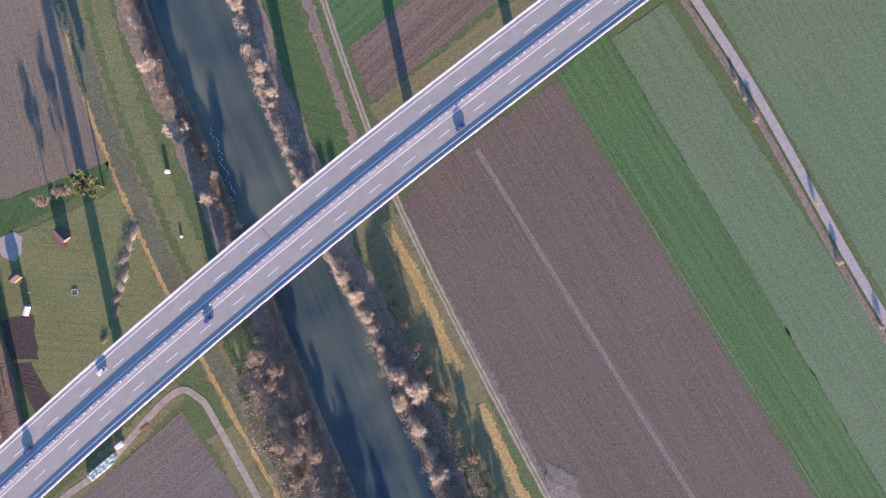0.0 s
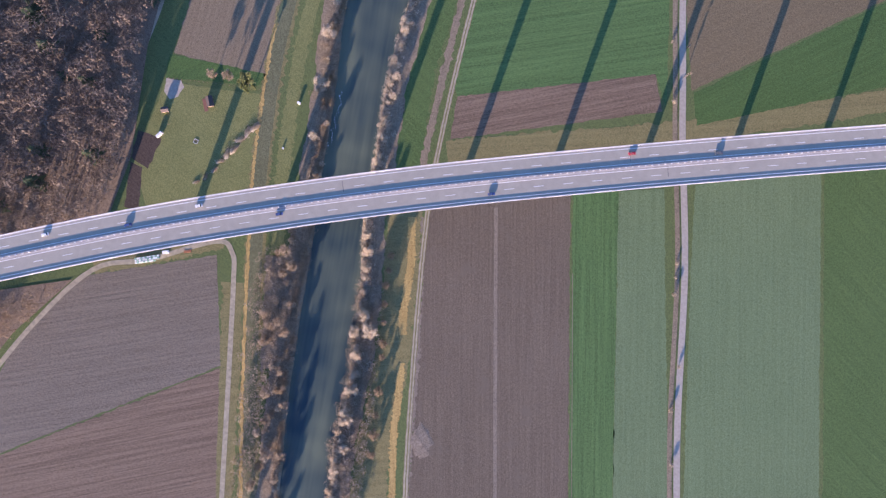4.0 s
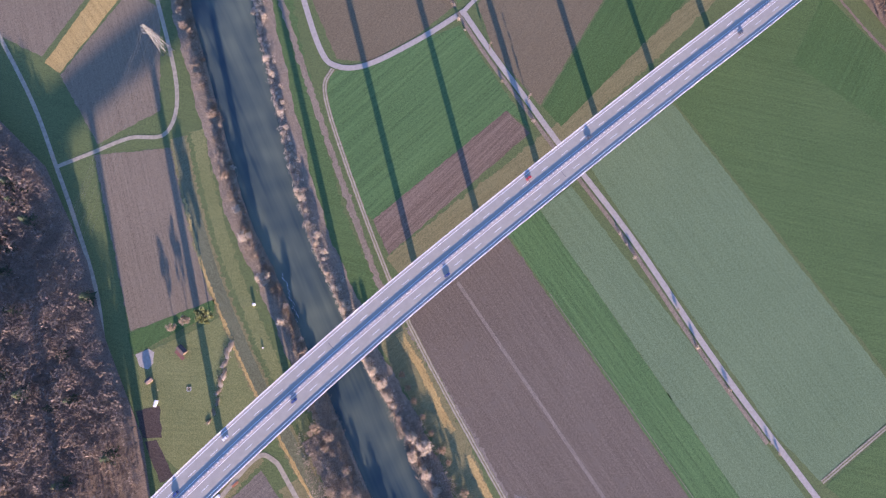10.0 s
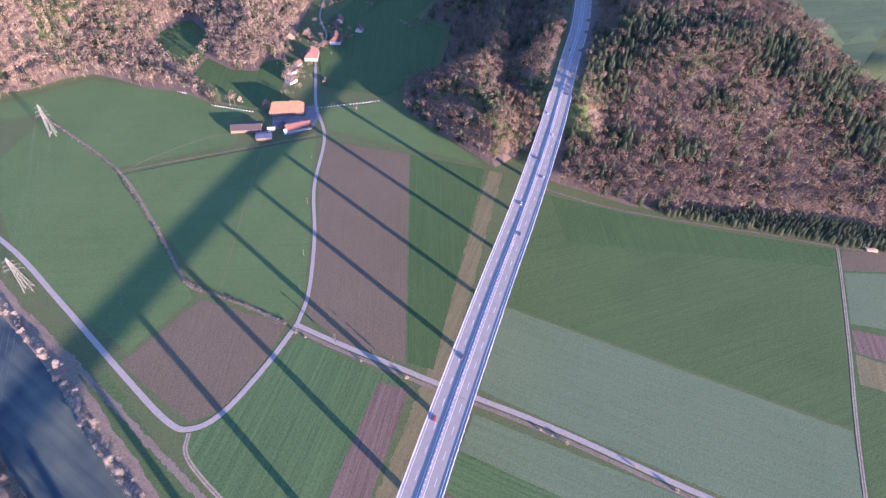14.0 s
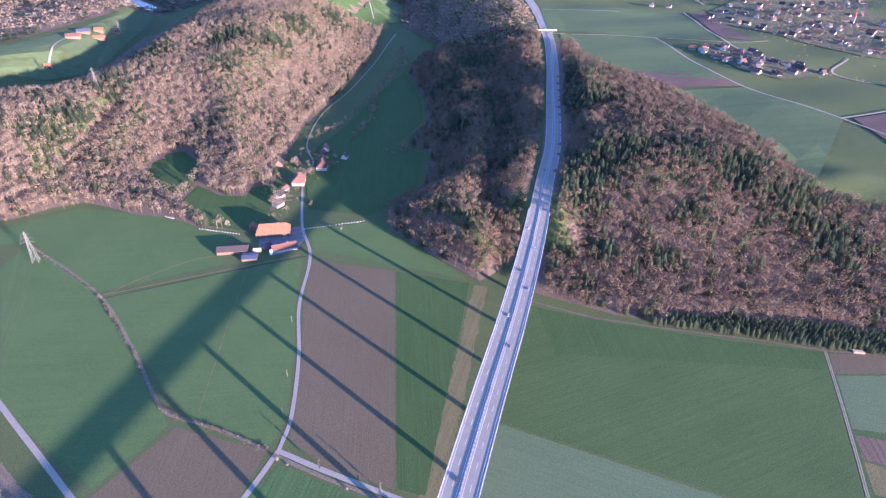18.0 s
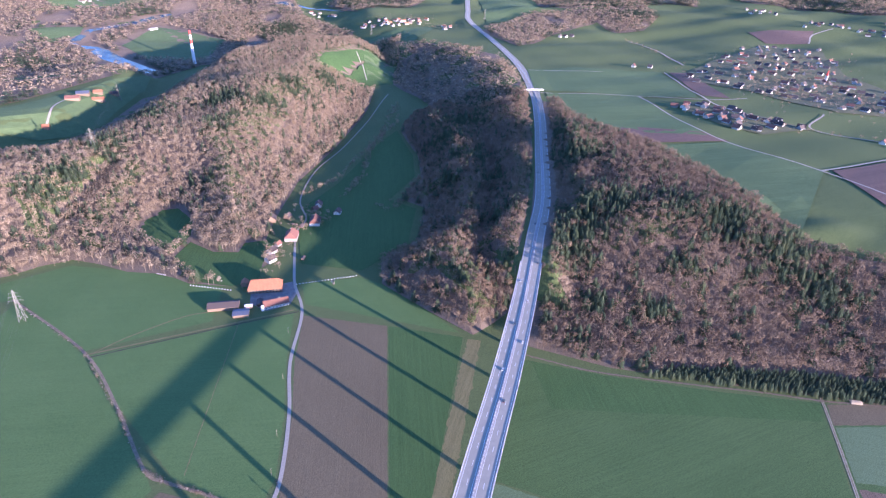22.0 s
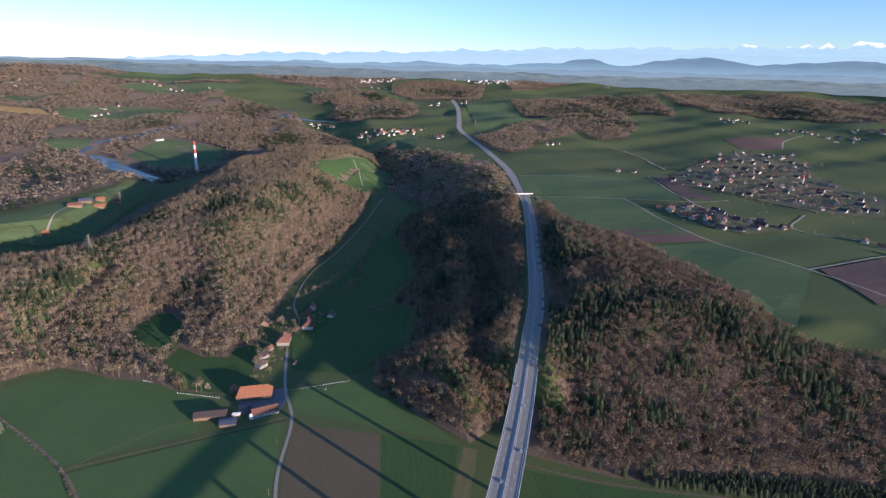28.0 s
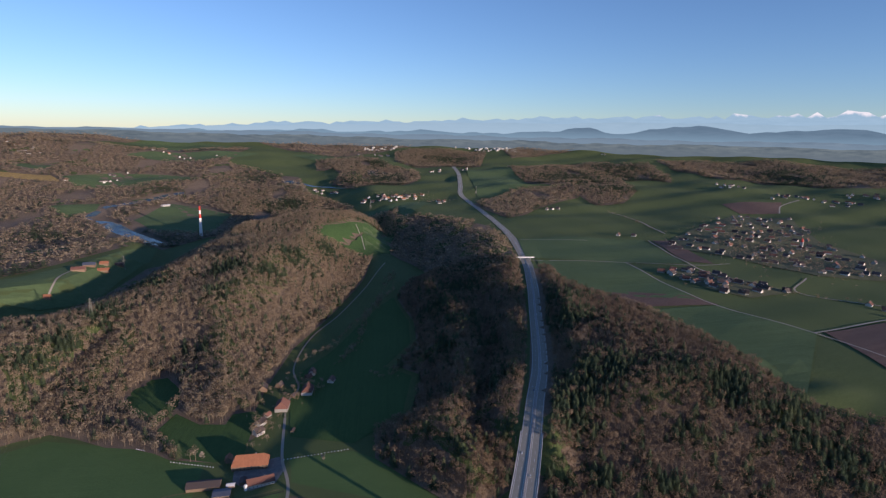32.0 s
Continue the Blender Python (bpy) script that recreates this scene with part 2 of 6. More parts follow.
# ---- the lie of the land ----
def edge_distance(x, y, poly):
    """How far each place lies inside the outline (negative: outside)."""
    x, y = np.asarray(x, float), np.asarray(y, float)
    best, inside = np.full(x.shape, 1e9), np.zeros(x.shape, bool)
    for (ax, ay), (bx, by) in zip(poly, poly[1:] + poly[:1]):
        dx, dy = bx - ax, by - ay
        f = np.clip(((x - ax) * dx + (y - ay) * dy) / (dx * dx + dy * dy + 1e-9), 0, 1)
        best = np.minimum(best, np.hypot(x - ax - f * dx, y - ay - f * dy))
        cross = (ay > y) != (by > y)
        inside ^= cross & (x < (bx - ax) * (y - ay) / (by - ay + 1e-12) + ax)
    return np.where(inside, best, -best)


def line_distance(x, y, line):
    """Distance to a polyline, and how far along it the nearest place is (index and fraction)."""
    x, y = np.asarray(x, float), np.asarray(y, float)
    best, where = np.full(x.shape, 1e9), np.zeros(x.shape)
    for i in range(len(line) - 1):
        (ax, ay), (bx, by) = line[i][:2], line[i + 1][:2]
        dx, dy = bx - ax, by - ay
        f = np.clip(((x - ax) * dx + (y - ay) * dy) / (dx * dx + dy * dy), 0, 1)
        d = np.hypot(x - ax - f * dx, y - ay - f * dy)
        where = np.where(d < best, i + f, where)
        best = np.minimum(best, d)
    return best, where


def step(d, width):
    s = np.clip(d / width, 0, 1)
    return s * s * (3 - 2 * s)


def smooth(points, steps=8):
    """A rounded line through the points (Catmull-Rom)."""
    pts = [np.array(p, float) for p in points]
    pts = [2 * pts[0] - pts[1]] + pts + [2 * pts[-1] - pts[-2]]
    out = []
    for a, b, c, d in zip(pts, pts[1:], pts[2:], pts[3:]):
        for k in range(steps):
            s = k / steps
            out.append(0.5 * (2 * b + (c - a) * s + (2 * a - 5 * b + 4 * c - d) * s * s + (3 * b - a - 3 * c + d) * s ** 3))
    return [tuple(p) for p in out] + [tuple(pts[-2])]


HIGHWAY = smooth([(-520, -395, 52), (-430, -305, 52), (-350, -232, 52), (-283, -170, 52), (-213, -112, 52), (-150, -63, 52), (-85, -16, 52), (-19, 29, 52), (48, 72, 52), (125, 120, 52), (202, 167, 52),
                  (279, 213, 52), (364, 266, 52), (439, 315, 52), (533, 379, 55), (643, 453, 60), (823, 598, 65), (960, 712, 78), (1120, 857, 85), (1399, 1148, 85), (1706, 1538, 87), (1947, 1900, 108), (2150, 2110, 130), (2450, 2420, 162), (2700, 2720, 188)], 10)
ABUTMENT_W, ABUTMENT_E = -400, 470

HILL_WEST = [(-1500, 700), (-420, 380), (-400, 160), (-310, 60), (-290, -140), (-330, -300), (-420, -600), (-1500, -900)]
HILL_LEFT = [(-500, 1000), (-250, 860), (-54, 815), (60, 806), (110, 740), (150, 860), (225, 910), (215, 745), (290, 700), (330, 750), (448, 875), (605, 990), (838, 1185), (1000, 1360), (1200, 1500),
             (1500, 1850), (1250, 2000), (900, 1930), (650, 1850), (420, 1640), (250, 1420), (100, 1330), (-500, 1400)]
SPUR = [(357, 325), (350, 396), (345, 484), (380, 531), (457, 540), (555, 636), (545, 690), (640, 740), (728, 853), (794, 990), (946, 1108), (1120, 1050), (960, 760), (700, 540), (500, 390), (420, 325)]
GULLY = [(180, 1060), (142, 1004), (102, 946), (78, 905), (66, 860)]
TERRACE = [(-900, 1250), (-900, 2060), (80, 2020), (480, 2010), (590, 1900), (470, 1640), (250, 1380), (-500, 1250)]
HILL_RIGHT = [(1000, -900), (700, -330), (600, -40), (505, 90), (434, 186), (393, 265), (380, 315), (372, 383), (360, 439), (370, 506), (410, 540), (470, 560), (565, 645), (650, 735), (738, 855), (804, 990),
              (956, 1108), (1060, 1300), (1130, 1420), (1180, 1560), (1230, 1760), (1300, 2000), (1420, 2350), (1600, 2750), (1900, 3200), (2600, 4900), (4900, 4900), (4900, -4900), (2500, -4900)]
RIVER_W = smooth([(150, -620), (60, -420), (-15, -213), (-36, -160), (-57, -99), (-78, -32), (-92, 9), (-110, 66), (-128, 116), (-140, 176), (-153, 247), (-162, 300), (-163, 365), (-168, 430), (-200, 560), (-300, 760), (-480, 950), (-800, 1150)], 4)
RIVER_E = smooth([(225, -600), (100, -400), (20, -203), (1, -153), (-13, -100), (-34, -42), (-52, -1), (-64, 40), (-82, 98), (-96, 185), (-107, 275), (-115, 350), (-130, 430), (-160, 560), (-260, 770), (-450, 970), (-780, 1180)], 4)
RIVER = [p[:2] for p in RIVER_W] + [p[:2] for p in reversed(RIVER_E)]


def waves(x, y):
    return (np.sin(x * 0.0061 + 1.3 + 1.2 * np.sin(y * 0.0043)) * np.cos(y * 0.0071 + 0.4 + np.sin(x * 0.0037)) + 0.5 * np.sin(x * 0.017 + y * 0.011) * np.cos(y * 0.019 - x * 0.007 + 2))


def land(x, y):
    x, y = np.asarray(x, float), np.asarray(y, float)
    z = 52 * step(edge_distance(x, y, HILL_WEST), 240)
    inner = edge_distance(x, y, HILL_LEFT)
    z = np.maximum(z, (62 + 32 * step(x - 180, 420) + 12 * waves(x, y)) * step(inner, 210))
    z = np.maximum(z, 50 * step(edge_distance(x, y, TERRACE), 130))
    inner = edge_distance(x, y, HILL_RIGHT)
    z = np.maximum(z, (82 + 5 * waves(x, y) * step(inner - 300, 300) + 9 * waves(x * 2.1 + 40, y * 2.1) * step(inner - 30, 60) * (1 - step(inner - 260, 80))) * step(inner, 290))
    z = np.maximum(z, (40 + 4 * waves(x * 2.3, y * 2.3)) * step(edge_distance(x, y, SPUR), 85))
    z = z - np.minimum(26, 0.6 * z) * np.exp(-(line_distance(x, y, GULLY)[0] / 24) ** 2)
    z = z + 26 * step(line_distance(x, y, [(420, 830), (600, 930), (820, 1080), (1100, 1500)])[0] * -1 + 120, 120) * step(x - 420, 700) * (z < 40)
    far, way = np.hypot(x + 44, y + 31), np.degrees(np.arctan2(y + 31, x + 44))
    even = step(far - 2700, 1500)
    z = z * (1 - even) + 66 * even
    z = z + 60 * np.exp(-((way - 82) / 6.5) ** 2) * step(far - 3800, 800)
    z = z + 225 * np.clip((far - 2300) / 2550, 0, 1) ** 1.35 + np.clip((far - 1900) / 1200, 0, 1) * 15 * waves(x * 0.7, y * 0.7)
    d, w = line_distance(x, y, HIGHWAY)
    hz = np.interp(w, np.arange(len(HIGHWAY)), [p[2] for p in HIGHWAY])
    bank = (1 - step(d - 19, 45)) * step(x - ABUTMENT_E + 15, 30)
    z = z * (1 - bank) + (hz - 0.9) * bank
    z = z - 4.2 * step(edge_distance(x, y, RIVER) + 2, 6)
    return z


def height(x, y):
    return float(land(np.array([x]), np.array([y]))[0])


def axis(*runs):
    out = []
    for a, b, s in runs:
        out += list(np.arange(a, b, s))
    return np.array(out + [runs[-1][1]])


gx = axis((-4900, -700, 140), (-700, -340, 20), (-340, 400, 5), (400, 1300, 14), (1300, 2600, 32), (2600, 4900, 75))
gy = axis((-4900, -700, 140), (-700, -320, 20), (-320, 600, 5), (600, 1300, 14), (1300, 2600, 32), (2600, 4900, 75))
X, Y = np.meshgrid(gx, gy)
Z = land(X, Y) - 3.0 * (edge_distance(X, Y, RIVER) > -6)
nx, ny = len(gx), len(gy)
idx = np.arange(nx * ny).reshape(ny, nx)
quads = np.stack([idx[:-1, :-1], idx[:-1, 1:], idx[1:, 1:], idx[1:, :-1]], -1).reshape(-1, 4)
ground = arrays_ob("ground", np.stack([X, Y, Z], -1).reshape(-1, 3), np.concatenate([quads[:, [0, 1, 2]], quads[:, [0, 2, 3]]]), M_ground)
ground.data.polygons.foreach_set("use_smooth", np.ones(len(ground.data.polygons), bool))
tagged(ground, "wide grassy valley and rolling farmland", "ground", kind="structure")


def patch(name, outline, material, lift=0.08, label="", cell=0):
    """A field or clearing on the ground; on slopes it is cut into cells and follows the land."""
    bm = bmesh.new()
    if not cell:
        r_ = random.Random(len(outline) + int(outline[0][0]))
        ragged = []
        for (xa, ya), (xb, yb) in zip(outline, outline[1:] + outline[:1]):
            n_ = max(1, int(math.hypot(xb - xa, yb - ya) / 3.0))
            ragged += [(xa + (xb - xa) * k_ / n_ + (r_.gauss(0, 0.3) if k_ else 0), ya + (yb - ya) * k_ / n_ + (r_.gauss(0, 0.3) if k_ else 0)) for k_ in range(n_)]
        outline = ragged
    bm.faces.new([bm.verts.new((x, y, 0)) for x, y in outline])
    if cell:
        for ax in (0, 1):
            lo, hi = min(p[ax] for p in outline), max(p[ax] for p in outline)
            no = (1, 0, 0) if ax == 0 else (0, 1, 0)
            for k in np.arange(lo + cell, hi, cell):
                bmesh.ops.bisect_plane(bm, geom=bm.verts[:] + bm.edges[:] + bm.faces[:], plane_co=(k, k, 0), plane_no=no)
        bm.verts.ensure_lookup_table()
        co = np.array([v.co[:] for v in bm.verts])
        for v, z in zip(bm.verts, land(co[:, 0], co[:, 1])):
            v.co.z = z + lift
    else:
        for v in bm.verts:
            v.co.z = lift
    bmesh.ops.recalc_face_normals(bm, faces=bm.faces[:])
    if sum(f.normal.z for f in bm.faces) < 0:
        bmesh.ops.reverse_faces(bm, faces=bm.faces[:])
    return tagged(part(name, bm, material), label, "field", kind="structure")


def sides(line, half):
    """Left and right edges of a band along a line."""
    p = np.array([q[:2] for q in line], float)
    t = np.gradient(p, axis=0)
    t /= np.linalg.norm(t, axis=1)[:, None] + 1e-9
    nrm = np.stack([-t[:, 1], t[:, 0]], 1)
    return p + nrm * half, p - nrm * half, t, nrm


def band(name, points, width, material, lift=0.14, label="", category="road", rounded=True, shift=0.0, steps=6, wobble=0.0):
    """A road or strip of even width that follows the land."""
    line = smooth([p[:2] for p in points], steps) if rounded else points
    if shift:
        a, b, t, nrm = sides(line, shift)
        line = [tuple(q) for q in a]
    a, b, t, nrm = sides(line, width / 2)
    if wobble:
        fine = [tuple(q) for q in np.array([np.interp(np.linspace(0, len(line) - 1, 6 * len(line)), np.arange(len(line)), [p[k_] for p in line]) for k_ in (0, 1)]).T]
        a, b, t, nrm = sides(fine, width / 2)
        r_ = np.random.default_rng(len(line))
        a = a + nrm * (r_.normal(0, wobble, len(fine)))[:, None]
        b = b + nrm * (r_.normal(0, wobble, len(fine)))[:, None]
    za, zb = land(a[:, 0], a[:, 1]) + lift, land(b[:, 0], b[:, 1]) + lift
    verts = [(x, y, z) for (x, y), z in zip(a, za)] + [(x, y, z) for (x, y), z in zip(b, zb)]
    k = len(a)
    return tagged(mesh_ob(name, verts, [(i, k + i, k + i + 1, i + 1) for i in range(k - 1)], material), label, category, kind="structure")


# river water
bm = bmesh.new()
bm.faces.new([bm.verts.new((x, y, -1.7)) for x, y in RIVER])
bmesh.ops.triangulate(bm, faces=bm.faces[:])
water = tagged(part("water", bm, M_water), "calm dark blue-green river water between wooded banks", "river", kind="structure")

# white water at the stony edge
bm = bmesh.new()
r_ = np.random.default_rng(8)
for k_ in range(26):
    x, y, a_ = -100.2 - 0.27 * (k_ * 1.5 - 19) + r_.normal(0, 0.8), 48 + k_ * 1.5 - 19, 1.87 + r_.normal(0, 0.2)
    ln_, wd_ = r_.uniform(0.25, 0.8), r_.uniform(0.1, 0.35)
    bm.faces.new([bm.verts.new((x + u_ * ln_ * math.cos(a_) - w_ * wd_ * math.sin(a_), y + u_ * ln_ * math.sin(a_) + w_ * wd_ * math.cos(a_), -1.66)) for u_, w_ in ((-1, 0), (-0.3, -1), (0.6, -0.7), (1, 0), (0.4, 0.9), (-0.5, 0.6))])
tagged(part("white_water", bm, M_paint), "white ripples of shallow water at the stony bank", "ripples", kind="stuff")

# fields on the valley floor
patch("field", [(-14, 20), (10, 40), (38, 56), (71, 74), (172, -130), (310, -420), (215, -480), (69, -176)], M_earth_a, 0.06, "brown ploughed field with fine furrows")
band("track", [(28, 43), (125, -151), (270, -440)], 2.6, M_trace, 0.1, "pale tractor trace across the ploughed field", "track", False)
patch("field", [(72, 76), (97, 98), (201, -118), (340, -405), (312, -420), (173, -130)], M_green_a, 0.07, "dark green strip of young crop")
patch("field", [(100, 92), (128, 108), (152, 62), (237, -101), (380, -390), (341, -405), (201, -118)], M_pale, 0.07, "pale green strip of thin crop")
patch("field", [(220, 172), (352, -91), (273, -136), (248, -100), (174, 58), (146, 120)], M_pale, 0.06, "pale green field of thin winter crop")
patch("field", [(368, 258), (414, 182), (485, 86), (547, 10), (355, -90), (224, 169)], M_green_b, 0.06, "large mid-green meadow below the wood")
patch("field", [(412, 184), (485, 86), (547, 10), (520, 0), (330, 190), (372, 250)], M_green_c, 0.1, "darker green strip along the wood")
patch("field", [(-203, -126), (-131, -74), (-94, -142), (-224, -288), (-229, -200), (-214, -140)], M_earth_b, 0.06, "grey-brown ploughed field beside the track")
patch("field", [(-94, -144), (-53, -232), (-20, -320), (-190, -400), (-226, -292)], M_earth_c, 0.06, "reddish brown field with curved furrows")
patch("field", [(-243, 179), (-180, 178), (-156, 52), (-220, 38)], M_earth_n, 0.06, "brown harrowed field beside the river meadow")
patch("field", [(-268, 250), (-210, 320), (-186, 300), (-190, 210), (-240, 188)], M_earth_n, 0.06, "brown field in the shade of the hill")
patch("field", [(-280, 262), (-268, 252), (-205, 330), (-182, 318), (-184, 350), (-215, 352)], M_straw, 0.05, "rough straw-coloured strip between fields")
patch("field", [(-330, 300), (-282, 268), (-216, 356), (-186, 354), (-184, 460), (-220, 520), (-300, 430)], M_earth_n, 0.05, "brown field at the foot of the wooded hill")
patch("field", [(-222, 36), (-156, 54), (-158, 44), (-218, 20)], M_green_c, 0.07, "strip of dark green grass")
patch("field", [(58, 256), (104, 158), (86, 177), (-31, 100), (-40, 110), (-58, 204), (-52, 226), (-1, 238)], M_green_n, 0.06, "green crop field crossed by long shadows")
patch("field", [(86, 177), (102, 156), (-22, 71), (-31, 100)], M_earth_c, 0.08, "narrow ploughed strip of reddish earth")
patch("field", [(9, 346), (56, 274), (20, 250), (-22, 232), (-46, 238), (-69, 322)], M_earth_d, 0.06, "brown harrowed field inside the road bend")
patch("field", [(228, 488), (292, 405), (114, 178), (84, 228), (76, 273), (134, 352), (176, 420)], M_earth_d, 0.06, "long brown harrowed field")
patch("field", [(293, 404), (345, 330), (128, 158), (116, 178)], M_green_c, 0.06, "green meadow strip beside the brown field")
patch("field", [(-60, 330), (5, 352), (10, 470), (10, 580), (-20, 740), (-100, 660), (-105, 526), (-86, 421)], M_green_m, 0.05, "smooth green meadow by the river road")
patch("field", [(22, 352), (60, 276), (86, 296), (128, 356), (168, 424), (222, 500), (14, 572), (14, 470)], M_green_m, 0.05, "green meadow crossed by the shadow of the bridge")
patch("field", [(14, 582), (140, 548), (200, 640), (110, 724), (50, 795), (-54, 800), (-120, 780), (-20, 745)], M_green_m, 0.05, "bright green meadow under the wooded slope")
band("track", [(97, 26), (190, -160), (270, -330)], 0.45, M_trace, 0.1, "faint pale wheel line in the ploughed field", "track", False)
band("field_edge", [(-14, 14), (8, -35), (28, -80), (50, -134), (69, -178), (110, -262)], 3.0, M_trace, 0.09, "crumbly pale headland along the track", "field edge", wobble=0.7)
patch("field", [(-218, -21), (-201, -19), (-200, -42), (-214, -40)], M_bed, 0.1, "dark dug garden bed beside the lawn")
patch("field", [(-213, -43), (-204, -43), (-193, -70), (-203, -73)], M_bed, 0.1, "narrow dark strip of bare garden earth")
patch("field", [(-190, -66), (-211, -42), (-216, 18), (-146, 42), (-125, -20), (-160, -52)], M_garden, 0.06, "mown garden lawn with bare patches")
patch("field", [(550, 6), (700, -180), (460, -330), (276, -140), (356, -94), (444, -50)], M_green_b, 0.06, "green field beyond the farm lane")
patch("field", [(550, 5), (646, -81), (618, -91), (522, -9)], M_earth_d, 0.09, "brown field corner beside the lane")
patch("field", [(521, -11), (616, -93), (527, -125), (460, -43)], M_pale, 0.09, "pale green strip of thin crop beyond the lane")
patch("field", [(454, -47), (513, -128), (474, -143), (431, -59)], M_earth_c, 0.09, "narrow reddish brown ploughed strip")
patch("field", [(429, -61), (471, -144), (444, -153), (401, -76)], M_verge, 0.09, "yellowish strip of old grass")

# roads and tracks
band("road", [(63, 268), (82, 227), (107, 178), (124, 144), (167, 63), (211, -35), (246, -105), (300, -210), (400, -410)], 4.6, M_gravel, 0.16, "pale straight field road under the bridge")
band("road", [(-150, 640), (-109, 526), (-89, 421), (-71, 312), (-59, 250), (-47, 232), (-22, 230), (22, 247), (63, 268)], 4.6, M_gravel, 0.17, "pale road bending along the river")
band("road", [(63, 268), (90, 294), (132, 354), (172, 422), (230, 495), (256, 557), (280, 600), (310, 650)], 3.6, M_gravel, 0.18, "pale road leading to the farm")
band("road", [(310, 650), (335, 690), (374, 724), (408, 800), (504, 903), (625, 983), (790, 1112), (974, 1267)], 2.8, M_track, 0.75, "narrow lane up the side valley along the wood")
band("track", [(274, -137), (355, -93), (442, -49), (549, 8), (620, 50)], 3.2, M_verge, 0.12, "grassy middle of the farm lane between fields", "track")
for sh_ in (-0.9, 0.9):
    band("wheel_rut", [(274, -137), (355, -93), (442, -49), (549, 8), (620, 50)], 0.9, M_track, 0.16, "pale wheel rut of the farm lane", "track", shift=sh_, wobble=0.08)
EAST_TRACK = [(140, -330), (67, -177), (19, -65), (-12, 15), (-26, 61), (-41, 121), (-55, 185), (-58, 215), (-50, 230)]
band("track", EAST_TRACK, 3.8, M_verge, 0.12, "grassy middle of the river track", "track", wobble=0.25)
for sh_ in (-0.95, 0.95):
    band("wheel_rut", EAST_TRACK, 1.15, M_track, 0.16, "grey wheel rut of the track along the river", "track", shift=sh_, wobble=0.08)
band("track", [(-10, -320), (-50, -229), (-81, -157), (-112, -86), (-122, -68), (-136, -66), (-171, -98), (-203, -122), (-224, -179), (-240, -256)], 3.4, M_track, 0.12, "pale field track beside the ploughed field", "track")
band("track", [(-225, -70), (-237, -10), (-243, 65), (-258, 126), (-272, 173), (-290, 230), (-320, 300)], 3.2, M_track, 0.12, "track along the wood edge", "track")
band("track", [(-272, 173), (-245, 181), (-215, 190), (-186, 191), (-176, 230), (-190, 320)], 3.2, M_track, 0.13, "earth track past the river meadow", "track")
band("track", [(12, 575), (74, 555), (164, 525), (225, 506)], 2.6, M_verge, 0.12, "grassy bank along the meadow", "track")

# flat dark band that paints the shadow along the ditch
band("ditch", [(14, 568), (72, 550), (161, 522), (228, 499)], 1.3, M_bed, 0.16, "narrow ditch beside the grassy bank, its shadow painted dark", "ditch", wobble=0.15)
band("footpath", [(162, 524), (96, 437), (30, 349)], 0.8, M_verge, 0.13, "thin trodden footpath over the meadow", "footpath", wobble=0.2)
band("track", [(17, 573), (60, 579), (118, 578), (150, 566)], 2.2, M_verge, 0.11, "faint wheel track through the meadow grass", "track")

band("track", [(373, 266), (411, 193), (475, 109), (515, 60), (552, 10), (588, -31), (640, -100)], 2.4, M_litter, 0.2, "reddish earth track along the wood edge", "track", wobble=0.3)
patch("farmyard", [(191, 554), (205, 580), (257, 566), (252, 541), (228, 520), (198, 525)], M_yard, 0.12, "grey paved farmyard between the buildings", 8)

# strips along the river and the ditch
for bank, sgn in ((RIVER_W, 1), (RIVER_E, -1)):
    p_ = np.array([q[:2] for q in bank])
    u_ = np.linspace(0, len(p_) - 1, 8 * len(p_))
    fine = np.stack([np.interp(u_, np.arange(len(p_)), p_[:, k_]) for k_ in (0, 1)], 1)
    nrm = sides(fine, 1.0)[3] * sgn
    r_ = np.random.default_rng(17)
    rows_ = []
    for off in (-4.5, -1.5, 0.4, 2.5, 5.0, 9.0, 14.5):
        q_ = fine + nrm * (off + 0.7 * np.sin(u_ * 2.3 + off) + 0.45 * np.sin(u_ * 5.9 + 2 * off) + 0.3 * np.sin(u_ * 13.7 + off))[:, None]
        rows_.append(np.column_stack([q_, land(q_[:, 0], q_[:, 1]) + 0.2 + r_.normal(0, 0.03, len(fine))]))
    n_ = len(fine)
    faces_ = [(a_ * n_ + k_, (a_ + 1) * n_ + k_, (a_ + 1) * n_ + k_ + 1, a_ * n_ + k_ + 1) for a_ in range(6) for k_ in range(n_ - 1)]
    tagged(mesh_ob("river_bank", np.concatenate(rows_).tolist(), faces_, M_scrub), "scrubby sloping river bank with dry grass and stones", "river bank", kind="structure")
band("bank_meadow", [(p[0] + 26, p[1] + 9) for p in RIVER_E[4:] if p[1] < 18], 24, M_verge, 0.03, "dull dry grass between river bank and track", "grass", False, wobble=0.9)
band("bank_meadow", [(p[0] + 21, p[1] + 6) for p in RIVER_E[4:] if 10 < p[1] < 330], 20, M_green_b, 0.04, "green grass between river bank and reeds", "grass", False, wobble=0.9)
# gold of the next two strips paints sunlight falling between the bank shadows
band("reed_strip", [(-21, 11), (-16, -1), (-9, -15), (-3, -32), (4, -54), (10, -66)], 5.6, M_straw, 0.1, "strip of dry reeds along the track, sunlight painted in as gold", "reeds", wobble=0.5)
band("reed_strip", [(18, -84), (28, -110), (35, -130), (49, -160), (60, -182)], 5.0, M_straw, 0.1, "strip of dry reeds along the track, sunlight painted in as gold", "reeds", wobble=0.5)
band("reed_strip", [(-21, 18), (-33, 54), (-49, 121), (-67, 201), (-88, 301), (-114, 420)], 5.0, M_scrub, 0.1, "brown strip of dry reeds along the track", "reeds", wobble=0.6)
